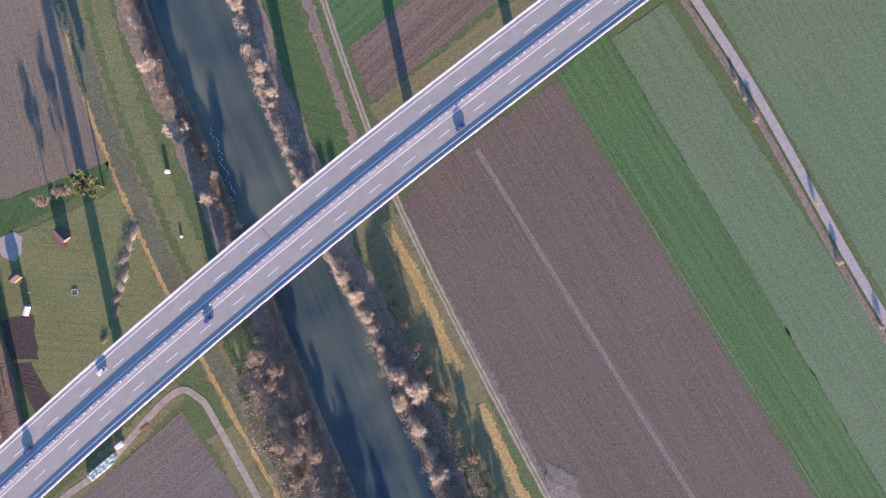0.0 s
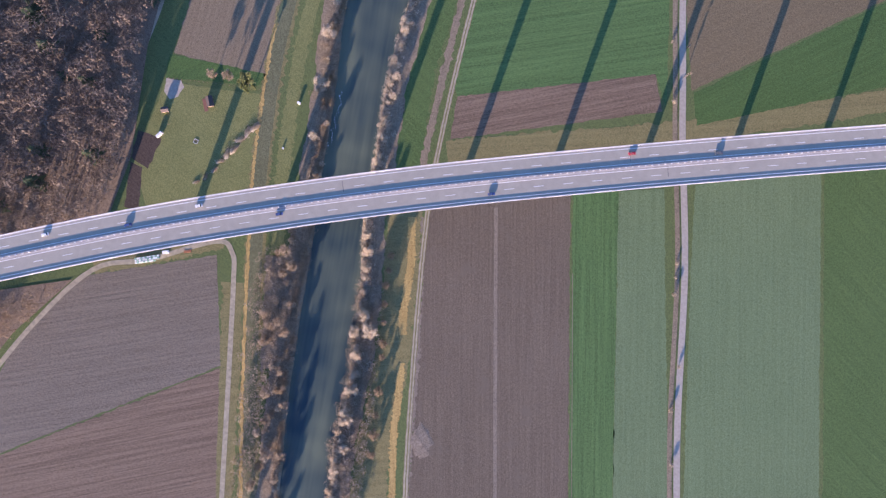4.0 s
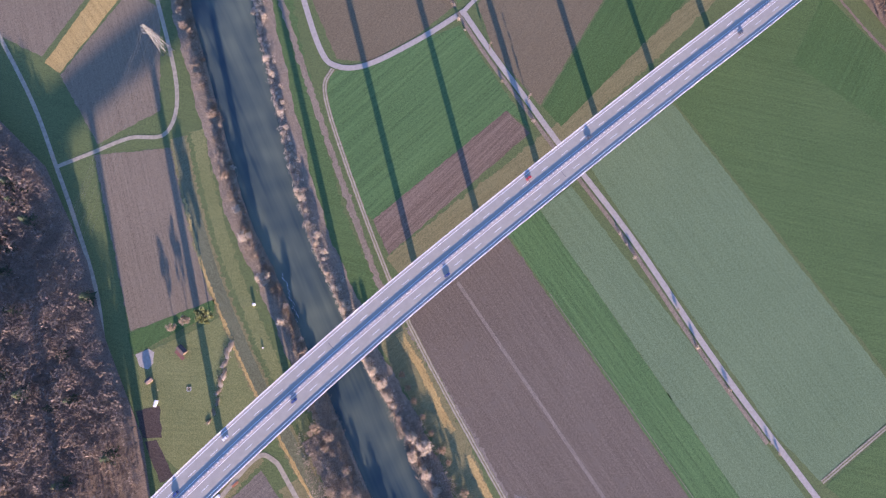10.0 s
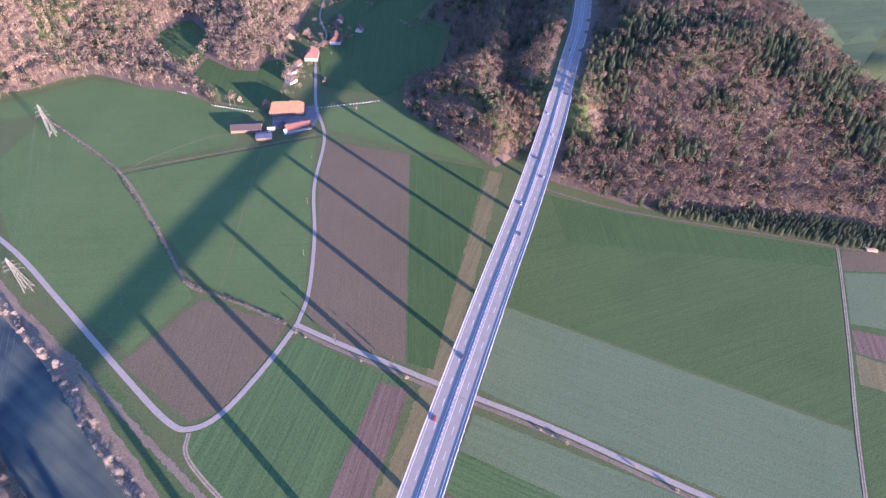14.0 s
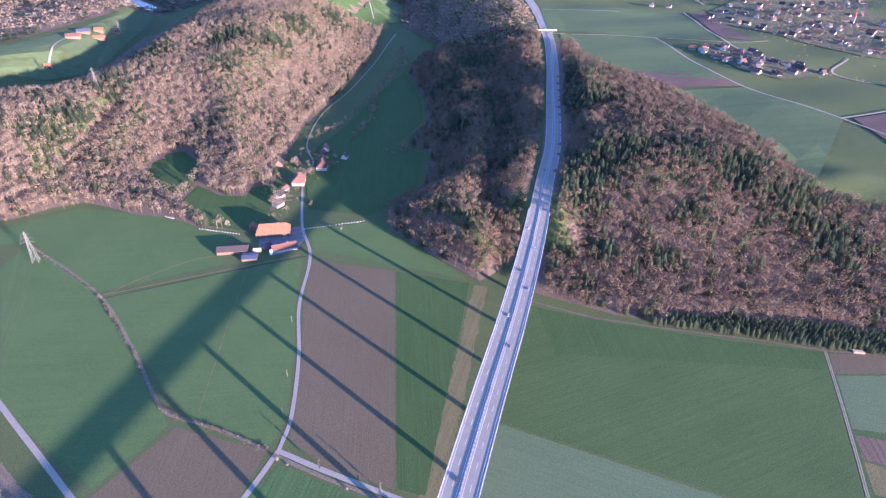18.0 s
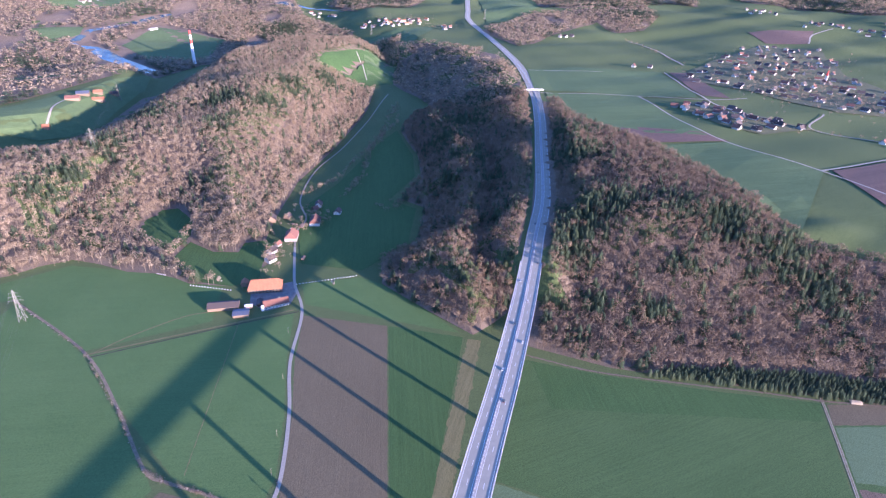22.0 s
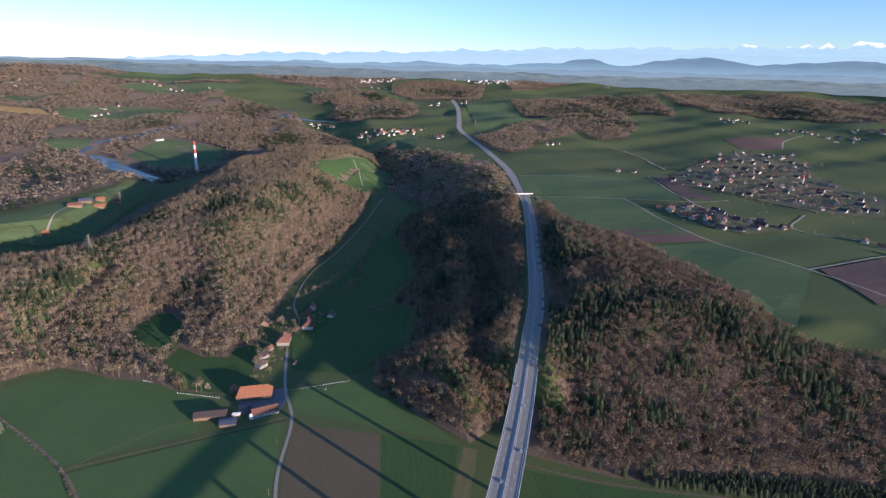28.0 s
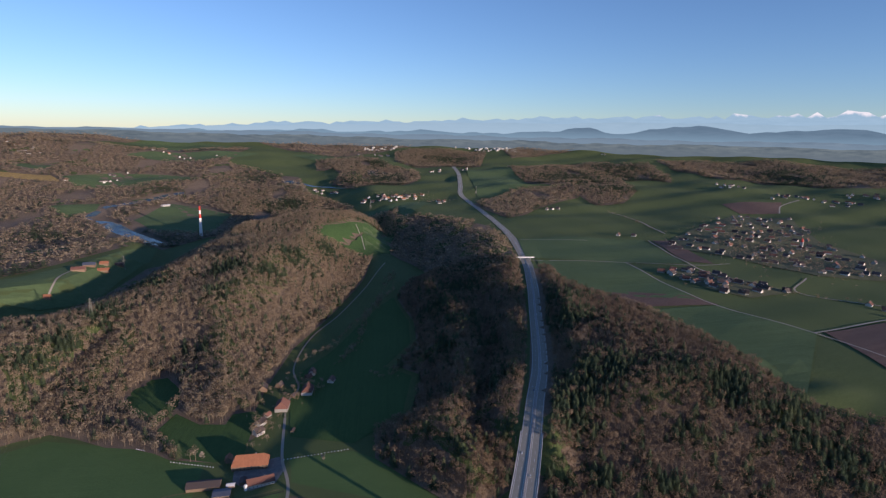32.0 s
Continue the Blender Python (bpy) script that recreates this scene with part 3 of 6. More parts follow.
DYKE = [(-177, 186), (-170, 136), (-158, 77), (-140, 20), (-127, -16), (-108, -60), (-72, -140), (-34, -220)]
band("verge", DYKE, 14, M_verge, 0.07, "dry grass flood bank", "verge", wobble=0.8)
band("dyke", DYKE, 9.5, M_cobble, 0.14, "grey cobbled flood dyke between field and river", "dyke", wobble=0.2)
band("dry_grass_edge", DYKE[1:], 2.0, M_straw, 0.18, "thin edge of golden dry grass along the dyke", "grass", shift=-5.0, wobble=0.4)
band("bank_meadow", [(x + 15, y + 4) for x, y in DYKE[:6]], 10, M_garden, 0.06, "olive grass between dyke and river bank", "grass", wobble=0.8)
band("bank_scrub", [(x + 16, y + 5) for x, y in DYKE[5:]], 20, M_scrub, 0.06, "pale dry scrub floor between dyke and river bank", "scrub", wobble=0.9)
band("verge", [(-10, -320), (-50, -229), (-81, -157), (-112, -86)], 15, M_verge, 0.05, "dry yellowish verge beside the field track", "verge", wobble=0.8)
band("verge", [(-130, -62), (-171, -96), (-203, -120)], 10, M_verge, 0.045, "dry yellowish verge below the bridge", "verge", wobble=0.8)
band("verge", [(-20, 62), (40, 100), (110, 142), (200, 205), (300, 280), (352, 318)], 16, M_verge, 0.05, "rough grass verge below the bridge", "verge", wobble=0.8)
band("hedge_strip", [(58, 268), (76, 227), (101, 178), (118, 144), (161, 63), (205, -35), (240, -105)], 3.4, M_scrub, 0.25, "dry ditch with bushes beside the road", "ditch")
band("hedge_strip", [(-25, 749), (12, 584), (13, 470), (7, 378), (17, 351), (38, 315), (57, 273)], 3.0, M_scrub, 0.1, "dry brook lined with scrub", "ditch")

# ---- the highway and its bridge ----
hp = np.array(HIGHWAY)
seg = np.r_[0, np.cumsum(np.linalg.norm(np.diff(hp[:, :2], axis=0), axis=1))]


def highway_at(s):
    x, y, z = (np.interp(s, seg, hp[:, k]) for k in range(3))
    x2, y2 = (np.interp(s + 1, seg, hp[:, k]) for k in range(2))
    x1, y1 = (np.interp(s - 1, seg, hp[:, k]) for k in range(2))
    return Vector((x, y, z)), math.atan2(y2 - y1, x2 - x1)


S_WEST = float(np.interp(ABUTMENT_W, hp[:, 0], seg))
S_EAST = float(np.interp(ABUTMENT_E, hp[:, 0], seg))


def sweep(name, profile, s0, s1, material, parent, label="", every=12.0, closed=True):
    """A profile of (across, up) carried along the highway."""
    count = max(2, int((s1 - s0) / every))
    rows = []
    for k in range(count + 1):
        c, a = highway_at(s0 + (s1 - s0) * k / count)
        nx_, ny_ = -math.sin(a), math.cos(a)
        rows.append([(c.x + nx_ * u, c.y + ny_ * u, c.z + w) for u, w in profile])
    m_ = len(profile)
    verts = [v for r in rows for v in r]
    faces = []
    for k in range(count):
        for j in range(m_ if closed else m_ - 1):
            j2 = (j + 1) % m_
            faces.append((k * m_ + j, (k + 1) * m_ + j, (k + 1) * m_ + j2, k * m_ + j2))
    if closed:
        faces.append(tuple(range(m_)))
        faces.append(tuple(count * m_ + j for j in reversed(range(m_))))
    ob = mesh_ob(name, verts, faces, material, parent, label)
    return ob


def rect(u0, u1, w0, w1):
    return [(u0, w0), (u1, w0), (u1, w1), (u0, w1)]


bridge = empty("bridge", (0, 0, 0), "long curved concrete motorway bridge on slender piers above the valley", "bridge")
sweep("deck_slab", [(-13.6, 0), (-13.6, -0.45), (-5.0, -0.9), (5.0, -0.9), (13.6, -0.45), (13.6, 0)], S_WEST, S_EAST, M_concrete, bridge)
sweep("box_girder", [(-4.6, -0.9), (-3.6, -4.2), (3.6, -4.2), (4.6, -0.9)], S_WEST, S_EAST, M_concrete, bridge)
road = empty("highway", (0, 0, 0), "four-lane motorway of worn grey asphalt with white lane lines", "motorway")
road["kind"] = "structure"
S_END = float(seg[-1]) - 10
for u0, u1 in ((1.4, 12.3), (-12.3, -1.4)):
    sweep("carriageway", rect(u0, u1, -0.6, 0.05), S_WEST - 60, S_END, M_asphalt, road)
sweep("median", rect(-1.4, 1.4, -0.4, 0.12), S_WEST - 60, S_END, M_concrete, road, "concrete median strip")
for u in (11.3, 2.0, -2.0, -11.3):
    sweep("edge_line", rect(u - 0.15, u + 0.15, 0.0, 0.062), S_WEST - 60, S_END, M_paint, road, "white edge line")
for u in (13.25, -13.25):
    sweep("parapet", rect(u - 0.35, u + 0.35, 0.0, 0.3), S_WEST, S_EAST, M_lightcon, bridge, "light concrete edge beam")
for u in (0.5, -0.5):
    MEDIAN_RAIL = sweep("guard_rail", rect(u - 0.06, u + 0.06, 0.32, 0.76), S_WEST - 60, S_EAST + 900, M_steel, road, "steel guard rail")
sweep("guard_rail", rect(-12.95, -12.87, 0.42, 0.58), S_WEST - 60, S_EAST + 900, M_steel, road, "steel guard rail")
for w in (0.4, 0.6):
    south_rail = sweep("handrail", rect(-13.3, -13.2, w, w + 0.08), S_WEST, S_EAST, M_steel, bridge, "steel handrail")
    RAILS = (south_rail, sweep("handrail", rect(13.2, 13.3, w, w + 0.08), S_WEST, S_EAST, M_steel, bridge, "steel handrail"))
for u, gap, rail in ((0.0, 4.0, MEDIAN_RAIL), (-13.25, 3.6, RAILS[0]), (13.25, 3.6, RAILS[1])):
    h, r = (0.85, 0.34) if u == 0.0 else (0.66, 0.06)
    bm = bmesh.new()
    add_box(bm, -r, -r, 0.1, r, r, h)
    me = bpy.data.meshes.new("rail_post")
    bm.to_mesh(me)
    bm.free()
    me.materials.append(M_lightcon if u == 0.0 else M_steel)
    for k in range(int((S_EAST - S_WEST) / gap)):
        c, a = highway_at(S_WEST + gap * k)
        o = new("rail_post", me)
        o.parent = rail
        o.location, o.rotation_euler = (c.x - math.sin(a) * u, c.y + math.cos(a) * u, c.z), (0, 0, a)
# expansion joints and dark marks across the lanes
for x in (87, 106, -60):
    c, a = highway_at(float(np.interp(x, hp[:, 0], seg)))
    bm = bmesh.new()
    side = -4.5 if x == 106 else 7.0
    add_box(bm, -0.12, -3.2, 0.052, 0.12, 3.2, 0.06, a, (c.x - math.sin(a) * side, c.y + math.cos(a) * side, c.z))
    part("joint", bm, M_tar, road, "dark sealed joint across the lane")

# lane dashes: six metres long, every eighteen
bm = bmesh.new()
add_box(bm, -3.0, -0.12, 0.0, 3.0, 0.12, 0.014)
dash = part("lane_dash", bm, M_paint, road)
dash_mesh = dash.data
scene.collection.objects.unlink(dash)
bpy.data.objects.remove(dash)
count = int((S_EAST + 1500 - S_WEST) / 18)
for side in (6.3, -6.3):
    for k in range(min(count, 145)):
        c, a = highway_at(S_WEST + 90 + 18 * k)
        ob = new("lane_dash", dash_mesh)
        ob.parent = road
        ob.location = (c.x - math.sin(a) * side, c.y + math.cos(a) * side, c.z + 0.052)
        ob.rotation_euler = (0, 0, a)

# piers stand where their long shadows begin
PIER0, PIER_STEP = float(np.interp(214.5, hp[:, 0], seg)), 63.2
for k in range(-10, 4):
    s = PIER0 + k * PIER_STEP
    if not S_WEST + 15 < s < S_EAST - 15:
        continue
    c, a = highway_at(s)
    g = min(height(c.x, c.y), height(c.x + 3, c.y)) - 1.5
    bm = bmesh.new()
    add_box(bm, -1.3, -3.4, g, 1.3, 3.4, c.z - 4.15, a, (c.x, c.y, 0))
    bmesh.ops.bevel(bm, geom=[e for e in bm.edges if abs(e.verts[0].co.z - e.verts[1].co.z) > 5], offset=0.35, segments=2, affect="EDGES")
    part("pier", bm, M_concrete, bridge, "tall slender concrete pier")


# ---- woods ----
def scatter(outline, spacing, holes=(), seed=1, margin=0.0):
    """Jittered places inside an outline and outside the holes and the highway."""
    rng = np.random.default_rng(seed)
    ox = np.array(outline)
    xs = np.arange(ox[:, 0].min(), ox[:, 0].max(), spacing)
    ys = np.arange(ox[:, 1].min(), ox[:, 1].max(), spacing)
    a, b = np.meshgrid(xs, ys)
    a = a.ravel() + rng.uniform(-0.5, 0.5, a.size) * spacing
    b = b.ravel() + rng.uniform(-0.5, 0.5, b.size) * spacing
    keep = edge_distance(a, b, outline) > margin
    for h in holes:
        keep &= edge_distance(a, b, h) < 0
    d, w = line_distance(a, b, HIGHWAY)
    keep &= (d > 21)
    return a[keep], b[keep]


def bare_tree(rng, facets=44, blades=44, size=0.042, slim=1.0, thick=1.0, limbs=7):
    """Corners and triangles of one leafless tree of height 1: trunk, limbs, and a lumpy round crown of twig tufts and fine twigs."""
    v, f, lobes = [], [], rng.uniform(0, 6)

    def blade(p, q, w):
        p, q = np.array(p), np.array(q)
        side = np.cross(q - p, rng.normal(size=3))
        side = side / (np.linalg.norm(side) + 1e-9) * w
        k_ = len(v)
        v.extend([p - side, p + side, q])
        f.append((k_, k_ + 1, k_ + 2))

    def skin():
        """A place on the crown's lumpy outside, and the way out of it."""
        a_, q_ = rng.uniform(0, 6.283), rng.uniform(-0.55, 1.0)
        ring = math.sqrt(max(0.02, 1 - q_ * q_))
        lump = 0.86 + 0.2 * math.sin(2 * a_ + 3 * q_ + lobes) + 0.12 * math.sin(5 * a_ - 4 * q_ + 2 * lobes)
        out = np.array([math.cos(a_) * ring, math.sin(a_) * ring, q_ * 0.9 + 0.1])
        return np.array([0, 0, 0.69]) + out * np.array([0.29 * slim, 0.29 * slim, 0.27]) * lump, out / np.linalg.norm(out)

    for k_ in range(2):
        blade((0, 0, 0), (0, 0, 0.85), 0.016)
    for k_ in range(limbs):
        top, out = skin()
        blade((0, 0, rng.uniform(0.35, 0.55)), top, 0.008 * thick)
    for k_ in range(facets):
        top, out = skin()
        mid = np.array([0, 0, 0.6]) + (top - np.array([0, 0, 0.6])) * rng.uniform(0.72, 1.0)
        out = out + rng.normal(0, 0.22, 3)
        out = out / np.linalg.norm(out)
        way = rng.normal(0, 1, 3)
        way = way - out * way.dot(out)
        way = way / np.linalg.norm(way) * rng.uniform(0.8, 1.3) * size
        across = np.cross(out, way) * rng.uniform(0.45, 0.8)
        n_ = len(v)
        v.extend([mid - way - across, mid - way * 0.3 + across, mid + way])
        f.append((n_, n_ + 1, n_ + 2))
    for k_ in range(blades):
        top, out = skin()
        start = np.array([0, 0, 0.55]) + (top - np.array([0, 0, 0.55])) * rng.uniform(0.62, 0.85)
        blade(start, top + out * rng.uniform(-0.01, 0.045) + rng.normal(0, 0.018, 3), rng.uniform(0.006, 0.012) * thick)
    return np.array(v), np.array(f)


def fir(rng, layers=8, slim=1.0):
    """Corners and triangles of one conifer of height 1: drooping branches in rings."""
    v, f = [], []
    for k_ in range(layers):
        z1 = 0.14 + 0.82 * k_ / layers
        r = 0.25 * slim * (1 - k_ / layers) ** 0.75 + 0.025
        for j in range(6):
            a_ = j * 1.047 + k_ * 0.6 + rng.uniform(-0.25, 0.25)
            rr = r * rng.uniform(0.7, 1.25)
            tip = np.array([math.cos(a_) * rr, math.sin(a_) * rr, z1 - rng.uniform(0.01, 0.05)])
            b0 = np.array([math.cos(a_ + 0.75) * rr * 0.4, math.sin(a_ + 0.75) * rr * 0.4, z1 + 0.08])
            b1 = np.array([math.cos(a_ - 0.75) * rr * 0.4, math.sin(a_ - 0.75) * rr * 0.4, z1 + 0.08])
            n_ = len(v)
            v.extend([tip, b0, b1])
            f.append((n_, n_ + 1, n_ + 2))
    n_ = len(v)
    v.extend([np.array([0.012, 0, 0]), np.array([-0.012, 0.01, 0]), np.array([0, 0, 1.0])])
    f.append((n_, n_ + 1, n_ + 2))
    return np.array(v), np.array(f)


rng = np.random.default_rng(5)
BARE = [bare_tree(rng, 58, 16, 0.044, 1.0, 0.9, 5) for _ in range(8)]
BARE_SLOPE = [bare_tree(rng, 38, 8, 0.054, 1.05, 1.2, 3) for _ in range(8)]
BARE_TOP = [bare_tree(rng, 56, 44, 0.038, 1.1, 0.8, 10) for _ in range(8)]
BARE_FAR = [bare_tree(rng, 11, 0, 0.12, 1.35, 4.0, 0) for _ in range(5)]
FIRS = [fir(rng) for _ in range(6)]
FIRS_FAR = [fir(rng, 3, 1.5) for _ in range(4)]


def wood(name, places, tall, material, models, label, seed=1, wide=1.0):
    """A stand of trees in one mesh."""
    xs, ys = places
    if not len(xs):
        return None
    rng = np.random.default_rng(seed)
    zs = land(xs, ys)
    vs, fs, base = [], [], 0
    pick = rng.integers(0, len(models), len(xs))
    for k_, (mv, mf) in enumerate(models):
        here = np.where(pick == k_)[0]
        if not len(here):
            continue
        h = rng.uniform(tall[0], tall[1], len(here))
        w = h * wide * rng.uniform(0.85, 1.25, len(here))
        a_ = rng.uniform(0, 6.283, len(here))
        c_, s_ = np.cos(a_)[:, None], np.sin(a_)[:, None]
        px_ = xs[here][:, None] + (mv[:, 0] * c_ - mv[:, 1] * s_) * w[:, None]
        py_ = ys[here][:, None] + (mv[:, 0] * s_ + mv[:, 1] * c_) * w[:, None]
        pz_ = zs[here][:, None] - 0.3 + mv[:, 2] * h[:, None]
        vs.append(np.stack([px_, py_, pz_], -1).reshape(-1, 3))
        fs.append((mf[None] + (np.arange(len(here)) * len(mv))[:, None, None] + base).reshape(-1, 3))
        base += len(here) * len(mv)
    return tagged(arrays_ob(name, np.concatenate(vs), np.concatenate(fs), material), label, "wood", kind="stuff")


def split(places, share, seed, groves=()):
    """Parts the places into firs (in groves and here and there) and bare trees."""
    xs, ys = places
    rng = np.random.default_rng(seed)
    p_ = np.full(len(xs), float(share))
    for gx_, gy_, r_ in groves:
        p_ = np.maximum(p_, 0.92 * np.exp(-(np.hypot(xs - gx_, ys - gy_) / r_) ** 2))
    fir_ = rng.uniform(0, 1, len(xs)) < p_
    return (xs[fir_], ys[fir_]), (xs[~fir_], ys[~fir_])


GROVES = [(549, 343, 45), (610, 350, 50), (670, 335, 60), (707, 274, 55), (733, 205, 50), (700, 75, 45), (715, 120, 45), (457, 313, 32), (540, 190, 20), (615, 205, 22), (800, 500, 55), (900, 600, 60), (440, 235, 14), (500, 250, 20),
          (679, 588, 36), (781, 811, 55), (1031, 970, 80), (560, 470, 26), (720, 690, 45), (880, 880, 60), (610, 640, 26), (115, 1025, 34), (468, 1198, 55), (295, 921, 26), (527, 1132, 40), (60, 960, 32), (200, 1130, 50), (390, 1080, 34), (640, 1230, 50),
          (-60, 1000, 40), (320, 1260, 50), (820, 1330, 45), (-300, 250, 26), (-330, 120, 18)]
WOOD_RIGHT = [(383, 285), (393, 262), (430, 184), (500, 88), (560, 10), (600, -45), (700, -200), (830, -150), (800, 19), (764, 126), (825, 199), (880, 290), (965, 436), (980, 571), (1008, 662), (1090, 760), (1060, 790), (600, 440)]
WOOD_MID = [(357, 325), (350, 396), (345, 484), (380, 531), (457, 540), (555, 636), (545, 690), (640, 740), (728, 853), (794, 990), (946, 1108), (1120, 1050), (1080, 850), (800, 600), (560, 420), (420, 325)]
NOTCH = [(149, 839), (174, 878), (208, 901), (240, 888), (234, 839), (208, 782), (188, 765), (165, 744), (157, 778)]
SECOND = [(163, 730), (199, 761), (212, 710), (239, 686), (258, 707), (277, 700), (300, 690), (277, 665), (251, 636), (225, 598), (190, 606), (166, 639), (158, 694)]
WOOD_LEFT = [(-500, 1000), (-250, 870), (-60, 830), (-20, 815), (18, 818), (56, 810), (79, 775), (101, 730), (127, 702), (143, 674), (152, 648), (190, 606), (260, 630)] + HILL_LEFT[8:]
PLANTATION = [(447, 150), (505, 78), (560, 5), (605, -50), (700, -190), (715, -170), (628, -28), (568, 48), (480, 140)]
MEADOW_HILL = [(838, 1443), (945, 1560), (1100, 1650), (1260, 1720), (1270, 1560), (1075, 1350), (964, 1330), (925, 1449)]
NORTH_SLOPE = [(60, 1330), (250, 1440), (420, 1660), (650, 1870), (900, 1950), (1250, 2020), (1300, 1930), (960, 1830), (720, 1740), (540, 1580), (340, 1400), (60, 1290)]
WOOD_WEST = [(-440, 330), (-330, 235), (-280, 174), (-250, 95), (-238, 34), (-214, -40), (-210, -80), (-232, -108), (-300, -160), (-440, -270), (-470, 0), (-470, 240)]
WOOD_SW = [(-275, -178), (-212, -134), (-232, -185), (-250, -270), (-340, -420), (-480, -420)]
for area, space, tall, share, seed, tone, models in (
        (WOOD_RIGHT, 6.5, (13, 21), 0.1, 11, M_twig_red, BARE), (WOOD_MID, 6.7, (13, 21), 0.1, 12, M_twig_red, BARE),
        (WOOD_LEFT, 8.6, (15, 23), 0.1, 13, M_twig_brown, BARE_SLOPE), (WOOD_WEST, 6.2, (13, 21), 0.04, 14, M_twig_grey, BARE_TOP), (WOOD_SW, 6.5, (10, 17), 0.02, 15, M_twig_red, BARE_TOP)):
    spots = scatter(area, space, [MEADOW_HILL, PLANTATION, NOTCH, SECOND, NORTH_SLOPE], seed)
    firs, bare = split(spots, share, seed, GROVES)
    wood("bare_wood", bare, tall, tone, models, "leafless brown winter wood of beech and oak on the slope", seed)
    wood("fir_wood", firs, (tall[0] - 1, tall[1] + 1), M_needles, FIRS, "dark green fir trees standing among bare trees", seed + 50, 1.3)
spots = scatter(PLANTATION, 3.9, (), 21)
wood("fir_wood", spots, (8, 12), M_needles, FIRS, "dense young dark green fir plantation", 22, 1.2)
for area in (WOOD_RIGHT, WOOD_MID, WOOD_LEFT, WOOD_WEST, WOOD_SW):
    patch("forest_floor", area, M_litter, 0.35, "brown forest floor of fallen leaves", 25)

# ---- farmland on the plateau and far off ----
M_field_far = field("far_meadow", (0.074, 0.124, 0.05), (0.118, 0.17, 0.074), 30, 0.12, 0.3, 0.008)
M_brown_far = field("far_ploughed_earth", (0.13, 0.085, 0.07), (0.18, 0.12, 0.095), 20, 0.2, 0.3, 0.01)
for name_, outline, mat_, lab in (
        ("field", [(1000, 690), (1020, 620), (985, 545), (1115, 405), (1160, 460), (1320, 680), (1270, 725), (1140, 835)], M_field_far, "green plateau meadow beside the motorway"),
        ("field", [(981, 547), (1040, 553), (1125, 420), (1114, 360), (960, 470)], M_brown_far, "long brown ploughed strip on the plateau"),
        ("field", [(970, 440), (885, 290), (830, 199), (790, 126), (1062, 178), (1092, 318), (1114, 355)], M_field_far, "broad green field on the plateau"),
        ("field", [(1713, 794), (1762, 755), (1473, 507), (1439, 563)], M_brown_far, "brown ploughed strip beside the village"),
        ("field", [(2695, 941), (2941, 759), (2675, 691), (2567, 815)], M_brown_far, "brown field above the village"),
        ("field", [(1082, 170), (1259, 101), (1104, 60), (960, 60)], M_brown_far, "brown field at the road fork"),
        ("field", [(1140, 870), (1270, 740), (1390, 560), (1440, 580), (1700, 820), (1500, 1000), (1340, 1060)], M_field_far, "green fields between motorway and village"),
        ("field", [(60, 1545), (131, 1560), (256, 1630), (399, 1750), (529, 1888), (447, 1700), (330, 1540), (236, 1400), (130, 1395), (60, 1430)], M_field_far, "green farm meadow behind the wooded hill"),
        ("field", [(633, 2528), (874, 2788), (929, 2717), (1018, 2421), (804, 2174), (650, 2300)], M_field_far, "green meadow inside the river bend"),
        ("field", [(389, 2881), (595, 2864), (545, 2744), (421, 2678)], M_field_far, "green clearing above the river"),
        ("field", [(556, 3477), (835, 3548), (1078, 3398), (1242, 3239), (831, 3189), (579, 3268)], M_field_far, "wide meadow on the far river terrace"),
        ("field", [(398, 3847), (617, 3779), (499, 3646), (383, 3750)], M_field_far, "far strip of meadow"),
        ("field", [(974, 3995), (1179, 4056), (1637, 3933), (1812, 3765), (1389, 3695), (1138, 3804)], M_field_far, "far meadows round a village"),
        ("field", [(320, 3598), (519, 3508), (532, 3358), (305, 3477)], M_straw, "far pale stubble strip"),
        ("field", [(2022, 3701), (2281, 3608), (2284, 3408), (2033, 3420)], M_field_far, "far meadow on the plain"),
        ("field", [(1057, 4470), (1444, 4636), (1993, 4109), (1429, 4106), (1154, 4370)], M_field_far, "far open farmland"),
        ("field", [(838, 1443), (945, 1552), (1100, 1640), (1231, 1700), (1240, 1577), (1075, 1371), (964, 1344), (931, 1449)], M_green_c, "bright green meadow on top of the wooded hill"),
        ("field", [(1024, 1436), (1134, 1602), (1445, 2011), (1596, 1963), (1736, 1949), (1701, 1872), (1458, 1706), (1315, 1637), (1080, 1406)], M_field_far, "green fields around the hamlet"),
        ("field", [(2636, 2555), (2912, 2416), (2503, 1910), (2133, 1758), (1993, 1832), (2336, 2195)], M_field_far, "long green field along the motorway")):
    patch(name_, outline, mat_, 1.4, lab, 14 if mat_ is M_green_c else 40)
for line, wid in (([(1096, 861), (1137, 831), (1276, 728), (1320, 673), (1391, 541), (1516, 482)], 4), ([(2194, 1230), (2043, 1015), (1859, 819)], 6), ([(1704, 804), (1421, 555), (1364, 483), (1333, 409)], 5),
                  ([(1318, 676), (1151, 454), (1092, 321), (1063, 182), (1010, 60)], 4), ([(1063, 182), (1283, 105), (1500, 40)], 4), ([(1505, 302), (1354, 280), (1392, 122)], 4), ([(2675, 691), (2867, 738), (3045, 712)], 6),
                  ([(1340, 1049), (1515, 909)], 4), ([(157, 1431), (176, 1470), (203, 1526), (250, 1584)], 4), ([(1010, 1420), (1090, 1560), (1130, 1640)], 3)):
    band("road", line, wid, M_gravel, 1.6, "pale country lane between fields")
